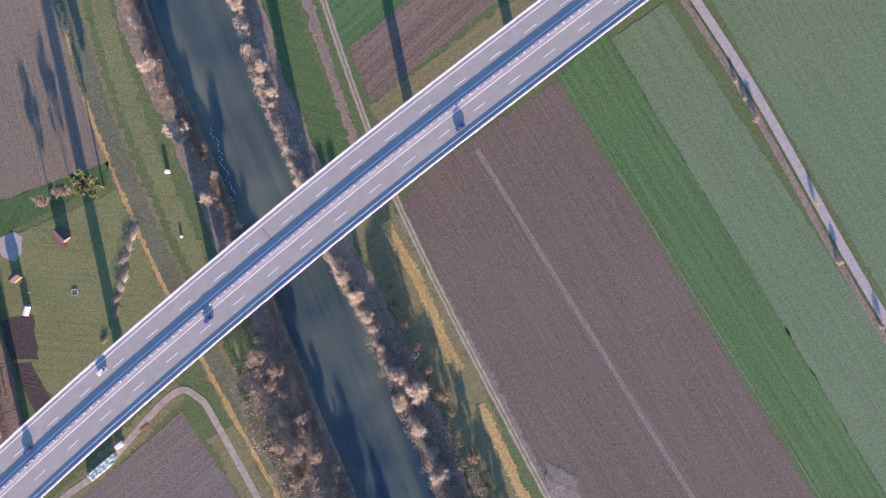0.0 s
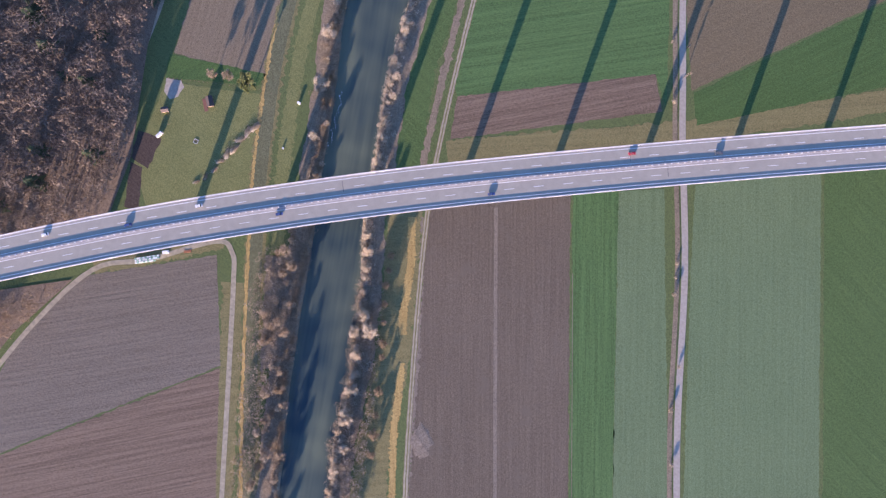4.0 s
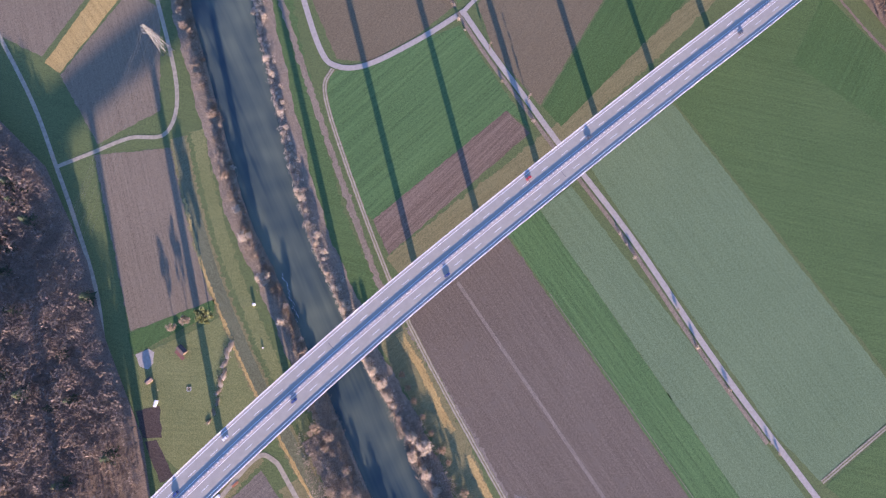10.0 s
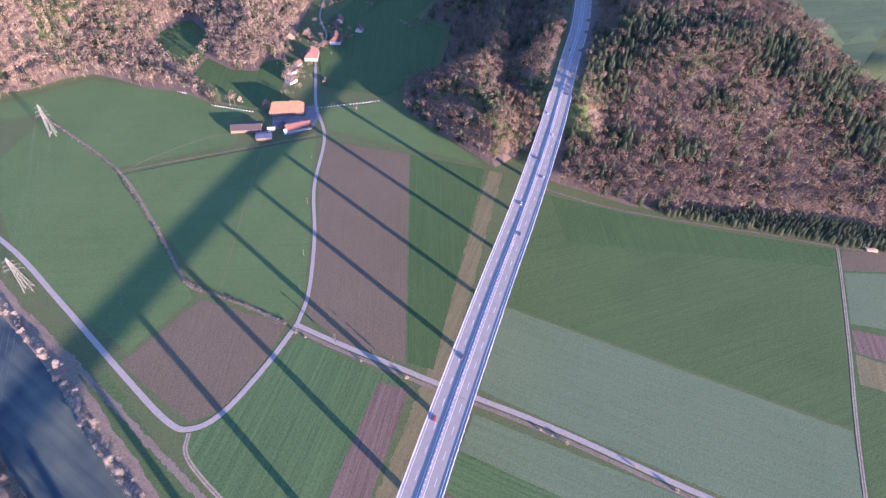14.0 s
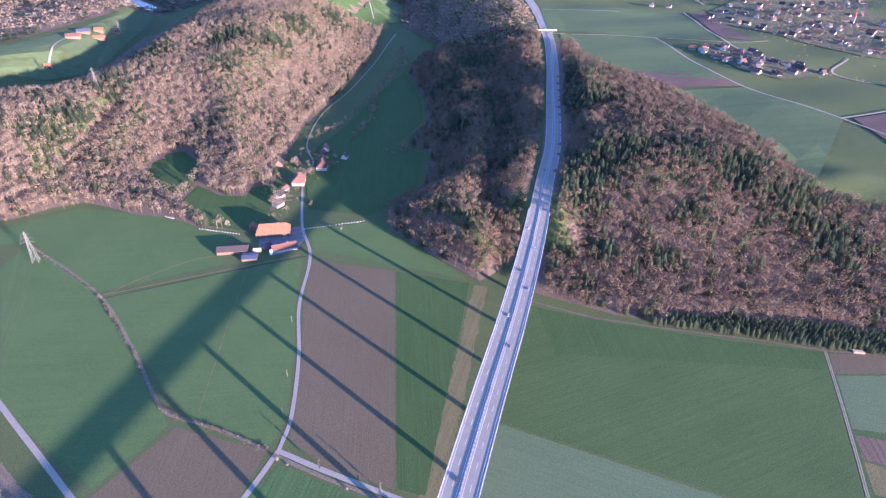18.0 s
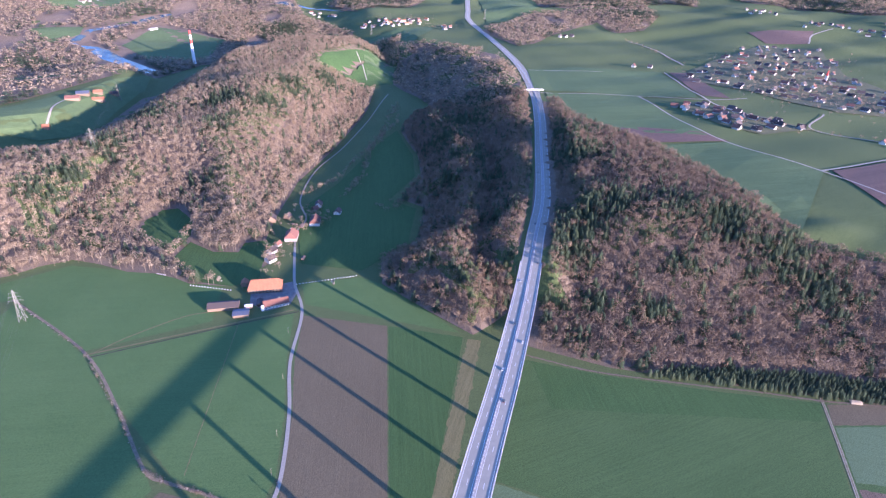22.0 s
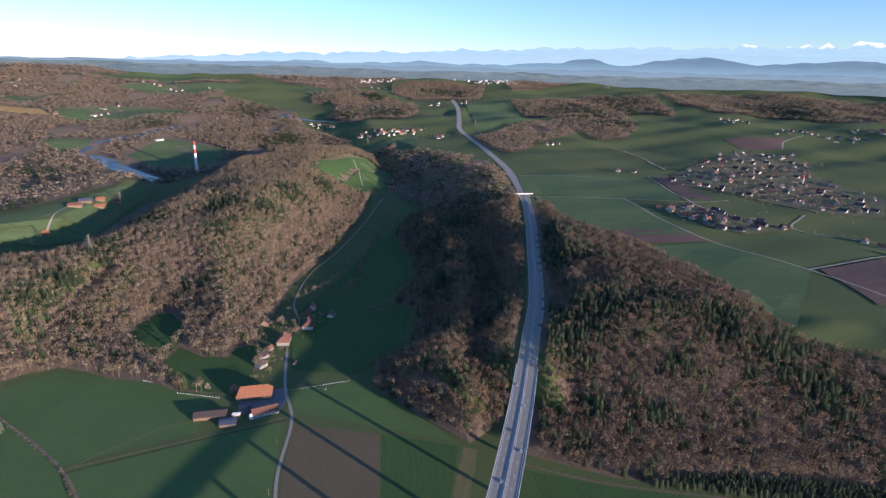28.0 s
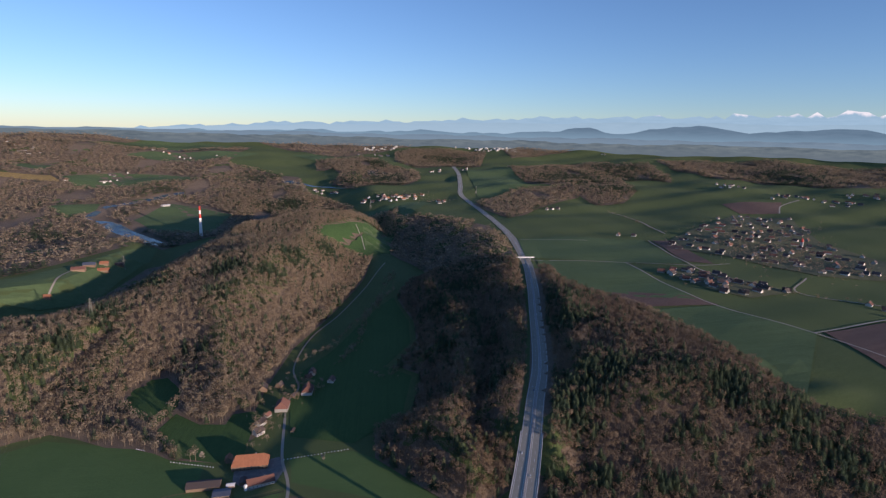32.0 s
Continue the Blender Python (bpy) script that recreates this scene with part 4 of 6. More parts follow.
patch("water", [(553, 2548), (571, 2476), (588, 2279), (600, 2059), (561, 2003), (545, 2160), (515, 2386), (503, 2646), (600, 2770), (816, 2849), (999, 2965), (999, 2990), (800, 2880), (590, 2800), (470, 2660)], M_water, 1.3, "bright winding river far off", 60)
patch("water", [(2087, 2884), (2188, 2933), (2151, 2718), (2021, 2767)], M_water, 1.5, "far stretch of river", 60)
patch("water", [(2488, 3140), (2622, 3119), (2465, 3050)], M_water, 1.5, "far stretch of river", 60)
patch("water", [(1530, 3005), (1619, 2975), (1685, 2815), (1714, 2501), (1666, 2783)], M_water, 1.5, "far stretch of river", 60)

# far woods
MEADOWS = [[(40, 1560), (131, 1575), (256, 1645), (399, 1765), (545, 1900), (460, 1700), (345, 1530), (236, 1380), (130, 1375), (40, 1420)], [(600, 2560), (874, 2820), (950, 2717), (1018, 2421), (804, 2150), (630, 2300)], [(389, 2881), (595, 2864), (545, 2744), (421, 2678)],
           [(556, 3477), (835, 3548), (1078, 3398), (1242, 3239), (831, 3189), (579, 3268)], [(398, 3847), (617, 3779), (499, 3646), (383, 3750)], [(1057, 4470), (1444, 4636), (1993, 4109), (1429, 4106), (1154, 4370)],
           [(960, 4010), (1179, 4070), (1650, 3945), (1830, 3765), (1389, 3680), (1120, 3804)], [(300, 3610), (525, 3520), (540, 3345), (295, 3465)],
           [(520, 2790), (480, 2620), (520, 2360), (545, 2000), (620, 2000), (605, 2300), (560, 2640), (640, 2760), (1000, 2950), (990, 3000)]]
FAR_WOODS = [[(-500, 1700), (30, 1560), (140, 1600), (400, 1790), (600, 1960), (760, 2080), (900, 2060), (1250, 2010), (1500, 2250), (1560, 2700), (1700, 3050), (1500, 3600), (1900, 4100), (900, 4300), (300, 4700), (-900, 4400)],
             [(3568, 2143), (3775, 1854), (3512, 1575), (3271, 1442), (3255, 1617), (2950, 1755)], [(2947, 1751), (3044, 1635), (2769, 1400), (2438, 1292), (2299, 1349), (2500, 1640)],
             [(3953, 1882), (4400, 1312), (4500, 200), (3998, 300), (3645, 502), (3546, 691), (3571, 1153), (3526, 1225), (3693, 1639)], [(1819, 1704), (1980, 1714), (2238, 1827), (2683, 1722), (2408, 1522), (2079, 1468), (1758, 1370), (1655, 1357)],
             [(2912, 2416), (3647, 2199), (2828, 1681), (2540, 1804), (2583, 2032)], [(1405, 1750), (1443, 1653), (1480, 1460), (1464, 1288), (1298, 1082), (1113, 876), (1002, 833), (953, 960), (1068, 1250), (1075, 1371)],
             [(-900, 3300), (-900, 4600), (300, 4800), (1500, 4750), (900, 4350), (200, 4100)], [(2200, 3500), (3300, 3650), (4400, 2900), (4700, 3300), (3300, 4700), (2000, 4750)],
             [(2560, 3050), (2900, 2900), (3200, 3300), (2950, 3500), (2700, 3300)], [(3300, 2700), (4100, 2600), (4200, 3000), (3500, 2950)], [(1900, 2900), (2300, 2750), (2360, 3150), (2000, 3150)],
             [(1724, 2732), (1705, 2440), (1944, 2330), (2195, 2485), (2370, 2710), (2208, 2799), (1889, 2895)], [(2041, 3401), (2380, 3343), (2362, 2993), (2076, 2921), (1888, 3152)],
             [(1426, 2933), (1540, 2590), (1500, 2194), (1274, 1825), (994, 1705), (1005, 2252), (930, 2424), (1091, 2815)], [(2806, 3480), (3245, 3288), (3369, 3026), (2834, 2593), (2489, 2846), (2472, 3068)]]
FAR_GROVES = [(1950, 2600, 220), (2900, 1900, 300), (3500, 1900, 260), (3900, 1000, 300), (1300, 2450, 160), (2900, 3000, 200), (150, 1640, 60), (620, 2080, 120), (1300, 2200, 160), (2700, 1500, 180), (3300, 1700, 200), (3700, 900, 220), (900, 3000, 140), (300, 2400, 120), (1500, 3200, 180), (2300, 3000, 160)]
fxs, fys = [], []
for k_, area in enumerate(FAR_WOODS):
    fx, fy = scatter(area, 19 if k_ == 0 else 27 if k_ in (7, 8) else 16, MEADOWS, 40 + k_)
    clump = np.sin(fx * 0.011 + 2) * np.cos(fy * 0.009 + 1) + 0.6 * np.sin(fx * 0.023 - fy * 0.017)
    ok = clump > (-0.75 if k_ == 0 else -1.2)
    fxs.append(fx[ok])
    fys.append(fy[ok])
firs, bare = split((np.concatenate(fxs), np.concatenate(fys)), 0.16, 31, FAR_GROVES)
wood("far_wood", bare, (14, 22), M_twig_brown, BARE_FAR, "distant leafless woods on rolling hills", 32, 1.6)
wood("far_wood", firs, (16, 24), M_needles, FIRS_FAR, "distant dark fir woods on rolling hills", 33, 1.6)
for area in FAR_WOODS:
    patch("forest_floor", area, M_litter, 0.9, "brown floor of the far woods", 60)

# hills and snow mountains on the horizon: glowing backdrops, haze painted into their colours
def backdrop(name, radius, crest, material, label, low=-200):
    """A ridge seen far off: crest is a rule from the bearing to the height."""
    verts, faces = [], []
    n_ = 420
    for k_ in range(n_ + 1):
        a_ = radians(-100 + 290 * k_ / n_)
        x_, y_ = -44 + radius * math.cos(a_), -31 + radius * math.sin(a_)
        verts += [(x_, y_, low), (x_ - 3 * math.cos(a_), y_ - 3 * math.sin(a_), crest(a_) * 0.6 + low * 0.4), (x_, y_, crest(a_))]
    for k_ in range(n_):
        i_ = 3 * k_
        faces += [(i_, i_ + 3, i_ + 4, i_ + 1), (i_ + 1, i_ + 4, i_ + 5, i_ + 2)]
    return tagged(mesh_ob(name, verts, faces, material), label, "mountains", kind="structure")


# Backdrop colour that gives its own light in place of sun and sky.
def haze_glow_mat(name, low, high, snow=None, snowline=0.0, glow=1.0, painted_haze=None, foot=360.0, top=420.0):
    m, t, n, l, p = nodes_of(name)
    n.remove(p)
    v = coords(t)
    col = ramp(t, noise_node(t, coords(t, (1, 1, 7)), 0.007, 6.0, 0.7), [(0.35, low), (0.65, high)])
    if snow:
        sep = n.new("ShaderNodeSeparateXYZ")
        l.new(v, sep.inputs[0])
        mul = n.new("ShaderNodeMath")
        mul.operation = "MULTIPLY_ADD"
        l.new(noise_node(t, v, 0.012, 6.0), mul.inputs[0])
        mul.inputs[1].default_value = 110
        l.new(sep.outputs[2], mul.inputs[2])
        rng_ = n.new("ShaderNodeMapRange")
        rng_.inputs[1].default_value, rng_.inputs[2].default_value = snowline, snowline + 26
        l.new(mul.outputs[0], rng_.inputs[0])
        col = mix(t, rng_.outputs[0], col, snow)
    # painted haze: the colour fades to a paler tint towards the foot
    if painted_haze:
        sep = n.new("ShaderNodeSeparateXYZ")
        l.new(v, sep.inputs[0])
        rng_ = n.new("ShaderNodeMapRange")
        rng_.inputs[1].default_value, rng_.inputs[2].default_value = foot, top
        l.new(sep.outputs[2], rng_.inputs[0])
        col = mix(t, rng_.outputs[0], painted_haze, col)
    # emission replaces daylight on the ridge
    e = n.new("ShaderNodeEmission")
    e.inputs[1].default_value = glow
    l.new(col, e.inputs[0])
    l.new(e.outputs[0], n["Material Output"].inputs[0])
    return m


def wav(a, *terms):
    return sum(h * math.sin(a * f + q) for h, f, q in terms)


def rise(a, up):
    """Height of a crest that stands up, in thousandths of its distance, over the eye's level."""
    off = max(-60, min(60, math.degrees(a) - 46))
    return 405 + 4.9 * up * math.cos(radians(off))


def hump(d, c, h, w):
    return h * max(0.0, 1 - abs(d - c) / w)


BEARING = (-100, 4, 10, 20, 30, 46, 60, 70, 80, 190)


def alps(a):
    d = math.degrees(a)
    up = np.interp(d, BEARING, (50, 52, 48, 41, 35, 24, 14, 2, -8, -8)) + wav(a, (1.3, 41, 1), (1.3, 97, 2), (1.5, 230, 0), (1.2, 510, 1), (0.8, 900, 2))
    return rise(a, up + max(hump(d, *q) for q in ((22.7, 6, 0.8), (19.3, 9, 0.9), (16.3, 8, 0.5), (14.9, 11, 0.7), (13.2, 11, 0.8), (10.8, 13, 1.0), (9.7, 8, 0.5), (8.6, 6, 0.6), (21.0, 4, 0.6), (17.9, 4, 0.5), (12.1, 6, 0.5), (6.5, 10, 0.9), (4.5, 12, 1.2), (0.0, 12, 1.5), (-6.0, 11, 1.8), (26.0, 3, 0.8))))


def foothills(a):
    d = math.degrees(a)
    up = np.interp(d, BEARING, (14, 18, 16, 12, 6, 4, 0, -4, -12, -12)) + wav(a, (1.6, 31, 0.4), (1.2, 67, 2), (0.8, 150, 1), (0.4, 330, 0))
    return rise(a, up + 12 * math.exp(-((d - 32.5) / 2.4) ** 2) + 14 * math.exp(-((d - 22.5) / 4.0) ** 2) + 10 * math.exp(-((d - 11) / 4) ** 2) )


def haze_hills(a):
    d = math.degrees(a)
    return rise(a, np.interp(d, BEARING, (34, 36, 34, 30, 26, 19, 10, 0, -6, -8)) + wav(a, (1.0, 17, 0.2), (0.8, 37, 1.2), (0.5, 91, 0.5)))


# blue tints of these ridges are air haze put into the colour
M_alps = haze_glow_mat("glowing_snow_mountains", (0.25, 0.405, 0.505), (0.28, 0.44, 0.54), (0.7, 0.72, 0.73), 652, 1.0)
M_haze = haze_glow_mat("haze_tinted_hills", (0.235, 0.375, 0.46), (0.265, 0.41, 0.495), painted_haze=(0.3, 0.45, 0.53), foot=400.0, top=560.0)
M_foot = haze_glow_mat("haze_tinted_foothills", (0.092, 0.16, 0.215), (0.115, 0.19, 0.25), painted_haze=(0.16, 0.27, 0.34), foot=395.0, top=470.0)
backdrop("backdrop", 4940, alps, M_alps, "snowy mountain chain on the horizon, a self-lit haze-tinted backdrop")
backdrop("backdrop", 4900, haze_hills, M_haze, "hills on the horizon, painted pale blue with haze")


def far_plain(a):
    d = math.degrees(a)
    return rise(a, np.interp(d, BEARING, (2, 3, 2, 0, -1, -2, -3, -4, -6, -8)) + wav(a, (0.9, 23, 2), (0.8, 61, 1), (0.5, 190, 0), (0.3, 420, 0)))


def near_plain(a):
    d = math.degrees(a)
    return rise(a, np.interp(d, BEARING, (-7, -6, -7, -8, -9, -9, -9, -9, -10, -12)) + wav(a, (1.0, 19, 1), (0.9, 47, 2), (0.6, 140, 1), (0.4, 370, 1)))


# haze is painted into both plains as a blue-grey tint
M_plain_far = haze_glow_mat("hazy_far_plain", (0.115, 0.18, 0.23), (0.16, 0.235, 0.285), painted_haze=(0.15, 0.23, 0.285), foot=370.0, top=405.0)
M_plain_near = haze_glow_mat("hazy_near_plain", (0.075, 0.11, 0.13), (0.15, 0.195, 0.2), painted_haze=(0.105, 0.145, 0.165), foot=290.0, top=350.0)
backdrop("backdrop", 4845, far_plain, M_plain_far, "plain before the foothills with blue haze painted in")
backdrop("backdrop", 4830, near_plain, M_plain_near, "dull green wooded plain in the distance with haze painted in")
backdrop("backdrop", 4860, foothills, M_foot, "wooded foothills before the mountains, painted blue with haze")

# ---- buildings ----
M_tile_red = pieces("red_roof_tiles", (0.16, 0.072, 0.052), 0.85, 0.3)
M_tile_orange = plain("orange_roof_tiles", (0.34, 0.135, 0.068), 0.85, 0, 0.15, 1.0, 0.05)
M_tile_brown = pieces("brown_roof_tiles", (0.08, 0.06, 0.054), 0.85, 0.35)
M_white = pieces("white_render", (0.44, 0.42, 0.38), 0.85, 0.5)
M_wood = pieces("weathered_boards", (0.22, 0.15, 0.1), 0.9, 0.25)
M_glass = plain("window_glass", (0.05, 0.06, 0.07), 0.15, 0, 0.1)
M_solar = plain("blue_metal_roof", (0.11, 0.125, 0.165), 0.5, 0.2, 0.15)
M_redpaint = plain("red_paint", (0.6, 0.06, 0.04), 0.6, 0, 0.1)
M_whitepaint = plain("white_paint", (0.8, 0.8, 0.78), 0.6, 0, 0.06)


def house(at, length, width, eaves, ridge, turn, wall=None, roof=None, label="", group="", over=0.8, hip=0.0, windows=True, category="house", near=False):
    """Walls, a gabled or hipped roof with thickness, a chimney and windows."""
    ob = empty("house" if category == "house" else category.replace(" ", "_"), at, label, category, group, turn)
    lx, ly = length / 2, width / 2
    bm = bmesh.new()
    pts_ = [(-lx, -ly), (lx, -ly), (lx, ly), (-lx, ly)]
    lo = [bm.verts.new((x, y, -2.5)) for x, y in pts_]
    hi = [bm.verts.new((x, y, eaves)) for x, y in pts_]
    ra, rb = bm.verts.new((-lx + hip, 0, ridge)), bm.verts.new((lx - hip, 0, ridge))
    for k_ in range(4):
        bm.faces.new([lo[k_], lo[(k_ + 1) % 4], hi[(k_ + 1) % 4], hi[k_]])
    bm.faces.new([hi[1], hi[2], rb])
    bm.faces.new([hi[3], hi[0], ra])
    part("wall", bm, wall or M_white, ob)
    bm = bmesh.new()
    drop = over * (ridge - eaves) / ly
    for s_ in (-1, 1):
        vs = []
        for dz in (0.12, 0.4):
            vs.append([bm.verts.new(c) for c in ((-lx - over, s_ * (ly + over), eaves - drop + dz), (lx + over, s_ * (ly + over), eaves - drop + dz), (lx + over - hip, 0, ridge + dz), (-lx - over + hip, 0, ridge + dz))])
        a_, b_ = vs
        bm.faces.new(a_)
        bm.faces.new(b_)
        for k_ in range(4):
            bm.faces.new([a_[k_], a_[(k_ + 1) % 4], b_[(k_ + 1) % 4], b_[k_]])
    if hip:
        for s_ in (-1, 1):
            bm.faces.new([bm.verts.new(c) for c in ((s_ * (lx + over), -(ly + over), eaves - drop + 0.4), (s_ * (lx + over), ly + over, eaves - drop + 0.4), (s_ * (lx + over - hip), 0, ridge + 0.4))])
    bmesh.ops.recalc_face_normals(bm, faces=bm.faces[:])
    part("roof", bm, roof or M_tile_red, ob)
    if category == "house":
        bm = bmesh.new()
        add_box(bm, lx * 0.3, 0.6, ridge - 1.6, lx * 0.3 + 0.8, 1.4, ridge + 1.1)
        part("chimney", bm, M_concrete, ob)
    if windows:
        rows_ = max(1, int(eaves // 2.8))
        for s_ in (-1, 1):
            for r_ in range(rows_):
                cols = max(2, int(length // 4)) if near else 2
                for c_ in range(cols):
                    bm = bmesh.new()
                    x_ = -lx + length * (c_ + 0.5) / cols
                    add_box(bm, x_ - 0.55, s_ * ly - 0.04, 1.0 + 2.8 * r_, x_ + 0.55, s_ * ly + 0.06, 2.3 + 2.8 * r_)
                    part("window", bm, M_glass, ob)
    return ob


def ground_at(x, y, lift=0.0):
    return (x, y, height(x, y) + lift)


# the farm at the end of the road
T = -0.56
house(ground_at(222, 572), 42, 20, 6, 15, T, M_wood, M_tile_orange, "large old farmhouse with a sunlit orange tiled roof", hip=5, near=True)
house(ground_at(206, 598), 10, 8, 4.5, 8, T + 1.57, M_wood, M_tile_orange, "small barn wing with an orange tiled roof", windows=False, category="barn")
house(ground_at(163, 566), 36, 15, 4.4, 7.6, T, M_wood, M_tile_brown, "long low cattle barn with a brown roof", windows=False, category="barn")
house(ground_at(214, 530), 30, 12, 4.4, 9, T + 0.25, M_white, M_tile_red, "white farm building with a red roof", near=True)
house(ground_at(172, 538), 18, 13, 3.8, 5.2, T, M_wood, M_solar, "shed with a blue metal roof", windows=False, category="shed")
house(ground_at(262, 634), 13, 11, 5.5, 10, 0.2, M_white, M_tile_brown, "white house with a dark roof beside the farm", near=True)
house(ground_at(276, 655), 13, 10, 5.5, 9.5, 0.4, M_white, M_tile_brown, "small white house with a brown roof", near=True)
house(ground_at(321, 678), 24, 18, 6, 14.5, 0.9, M_white, M_tile_red, "timber-framed farmhouse with a big hipped red roof", hip=5, near=True)
house(ground_at(376, 700), 23, 16, 6, 14, 0.9, M_white, M_tile_red, "half-timbered house with a red roof and white gable", hip=2, near=True)
house(ground_at(352, 702), 9, 7, 3, 6, 0.5, M_wood, M_tile_brown, "small wooden outbuilding with a dark roof", windows=False, category="shed")
house(ground_at(426, 710), 15, 10, 4, 8, 0.7, M_white, M_tile_brown, "low white house with a brown roof", near=True)
house(ground_at(404, 745), 10, 8, 4, 7.5, 0.2, M_wood, M_tile_red, "wooden barn with a red roof", windows=False, category="barn")
house(ground_at(328, 752), 15, 12, 5, 10.5, 1.0, M_wood, M_tile_brown, "wooden house with a grey-brown roof at the wood edge", near=True)
house(ground_at(418, 756), 16, 11, 4.5, 9, 0.9, M_white, M_tile_brown, "white house with a brown roof in the side valley", near=True)
house(ground_at(353, 747), 11, 9, 4, 8, 0.6, M_wood, M_tile_brown, "small wooden barn beside the house", windows=False, category="barn")
house(ground_at(294, 671), 9, 7, 3, 6, 0.4, M_white, M_tile_red, "small white outbuilding with a red roof", windows=False, category="outbuilding")
house(ground_at(200, 545), 12, 7, 3, 4.5, T + 1.57, M_wood, M_tile_brown, "low brown lean-to in the farmyard", windows=False, category="shed", over=0.5)
house(ground_at(186, 547), 9, 6, 2.6, 3.8, T, M_wood, M_lightcon, "small shed with a pale roof in the farmyard", windows=False, category="shed", over=0.4)
house(ground_at(300, 610), 8, 4, 2.5, 3.6, 0.8, M_wood, M_tile_brown, "small field shed by the road", windows=False, category="shed")
bm = bmesh.new()
bmesh.ops.create_cone(bm, cap_ends=True, segments=20, radius1=2.0, radius2=2.0, depth=6, matrix=Matrix.Translation((0, 0, 3)))
bmesh.ops.create_uvsphere(bm, u_segments=20, v_segments=8, radius=2.0, matrix=Matrix.Translation((0, 0, 6)) @ Matrix.Diagonal((1, 1, 0.5, 1)))
silo = tagged(part("silo", bm, M_whitepaint), "white round feed silo beside the farm", "silo")
silo.location = ground_at(196, 530)

# the farm behind the hill
for x, y, ln, wd, rf, lab in ((244, 1560, 30, 18, M_tile_red, "barn with a red roof on the far farm"), (275, 1596, 28, 16, M_solar, "barn with a blue-grey roof on the far farm"), (312, 1612, 20, 14, M_tile_orange, "farmhouse with an orange roof"),
                              (300, 1570, 26, 14, M_tile_orange, "low farm building with an orange roof"), (350, 1622, 20, 12, M_tile_brown, "barn with a dark roof"), (156, 1428, 13, 10, M_tile_orange, "lone white house with an orange roof")):
    house(ground_at(x, y), ln, wd, 5, 10, -0.4, M_wood, rf, lab, windows=False, group="far farm")

# villages on the plateau
rng = np.random.default_rng(9)


def village(outline, spacing, group, seed, mix_=(M_tile_red, M_tile_brown, M_tile_brown)):
    xs, ys = scatter(outline, spacing, (), seed)
    r_ = np.random.default_rng(seed)
    for x, y in zip(xs, ys):
        rf = mix_[int(r_.integers(0, len(mix_)))]
        red = rf is M_tile_red or rf is M_tile_orange
        x, y = x + r_.normal(0, spacing * 0.22), y + r_.normal(0, spacing * 0.22)
        house(ground_at(x, y), r_.uniform(12, 22), r_.uniform(9, 13), r_.uniform(3.6, 5), r_.uniform(8.5, 11), r_.uniform(-0.3, 0.3) + 1.57 * int(r_.integers(0, 2)), M_white, rf,
              "white village house with a red tiled roof" if red else "white village house with a dark brown roof", group, windows=False)


ESTATE = [(1294, 566), (1359, 538), (1351, 376), (1348, 282), (1220, 333), (1210, 410)]
VILLAGE = [(1784, 767), (2012, 778), (2513, 817), (2606, 628), (2137, 418), (1972, 215), (1659, 169), (1555, 286), (1590, 452), (1614, 519), (1633, 673)]
# dark tone also paints in the shadows and trees between the houses
for area, cell in ((ESTATE, 20), (VILLAGE, 35)):
    patch("village_ground", area, M_cobble, 1.5, "gardens, yards and lanes between the houses, darkened for trees and shadows", cell)
village(ESTATE, 28, "houses of the small estate", 3)
village(VILLAGE, 57, "houses of the village", 4)
village([(1290, 160), (1390, 150), (1370, 120), (1290, 100)], 34, "houses by the crossroads", 6)
village([(1576, 2225), (1672, 2124), (1848, 2071), (1778, 1993), (1585, 2014), (1532, 2164)], 37, "houses of the hamlet", 7, (M_tile_red, M_tile_orange, M_tile_brown))
village([(1735, 1940), (1780, 1940), (1790, 1780), (1740, 1790)], 44, "houses of the hamlet", 8)
village([(1700, 930), (1790, 830), (1720, 850)], 36, "houses of the roadside farm", 10)
village([(3056, 853), (3115, 695), (3185, 594), (3112, 449), (3055, 565), (2976, 803)], 58, "houses on the far ridge", 13)
village([(3352, 632), (3408, 441), (3265, 417), (3255, 586)], 54, "houses on the far ridge", 14)
village([(3279, 1184), (3400, 1117), (3106, 1004), (3070, 1104)], 58, "houses on the far ridge", 15)
village([(1900, 1530), (2060, 1340), (2000, 1310), (1910, 1440)], 48, "houses below the wood", 16)
village([(2364, 2732), (2733, 2604), (2550, 2429), (2314, 2646)], 84, "houses of the far hamlet", 17, (M_tile_red, M_tile_orange))
village([(1585, 2730), (1660, 2720), (1665, 2510), (1600, 2515)], 50, "houses along the river", 18)
village([(700, 3560), (900, 3560), (880, 3480), (680, 3500)], 70, "houses on the far terrace", 19)
village([(520, 3370), (570, 3380), (560, 3330), (525, 3320)], 30, "houses on the far terrace", 20, (M_tile_red, M_tile_orange))
village([(670, 3350), (740, 3390), (820, 3380), (800, 3345), (700, 3330)], 34, "houses on the far terrace", 21)
village([(430, 4340), (480, 4330), (620, 4040), (560, 3980), (440, 4180)], 62, "houses of the hillside village", 22)
village([(1180, 4180), (1240, 4170), (1400, 3840), (1560, 3850), (1520, 3790), (1280, 3840)], 62, "houses of the far village", 23, (M_tile_red, M_tile_orange, M_tile_brown))
village([(2500, 3570), (2740, 3430), (2710, 3390), (2480, 3540)], 46, "houses of the river town", 24)
village([(3980, 2450), (4060, 2310), (4020, 2290), (3950, 2420)], 40, "houses of the plain", 25)
village([(3110, 880), (3180, 740), (3150, 700), (3090, 850)], 36, "houses on the far ridge", 26)
village([(3160, 690), (3190, 500), (3140, 500), (3130, 680)], 36, "houses on the far ridge", 27, (M_tile_orange, M_tile_brown))
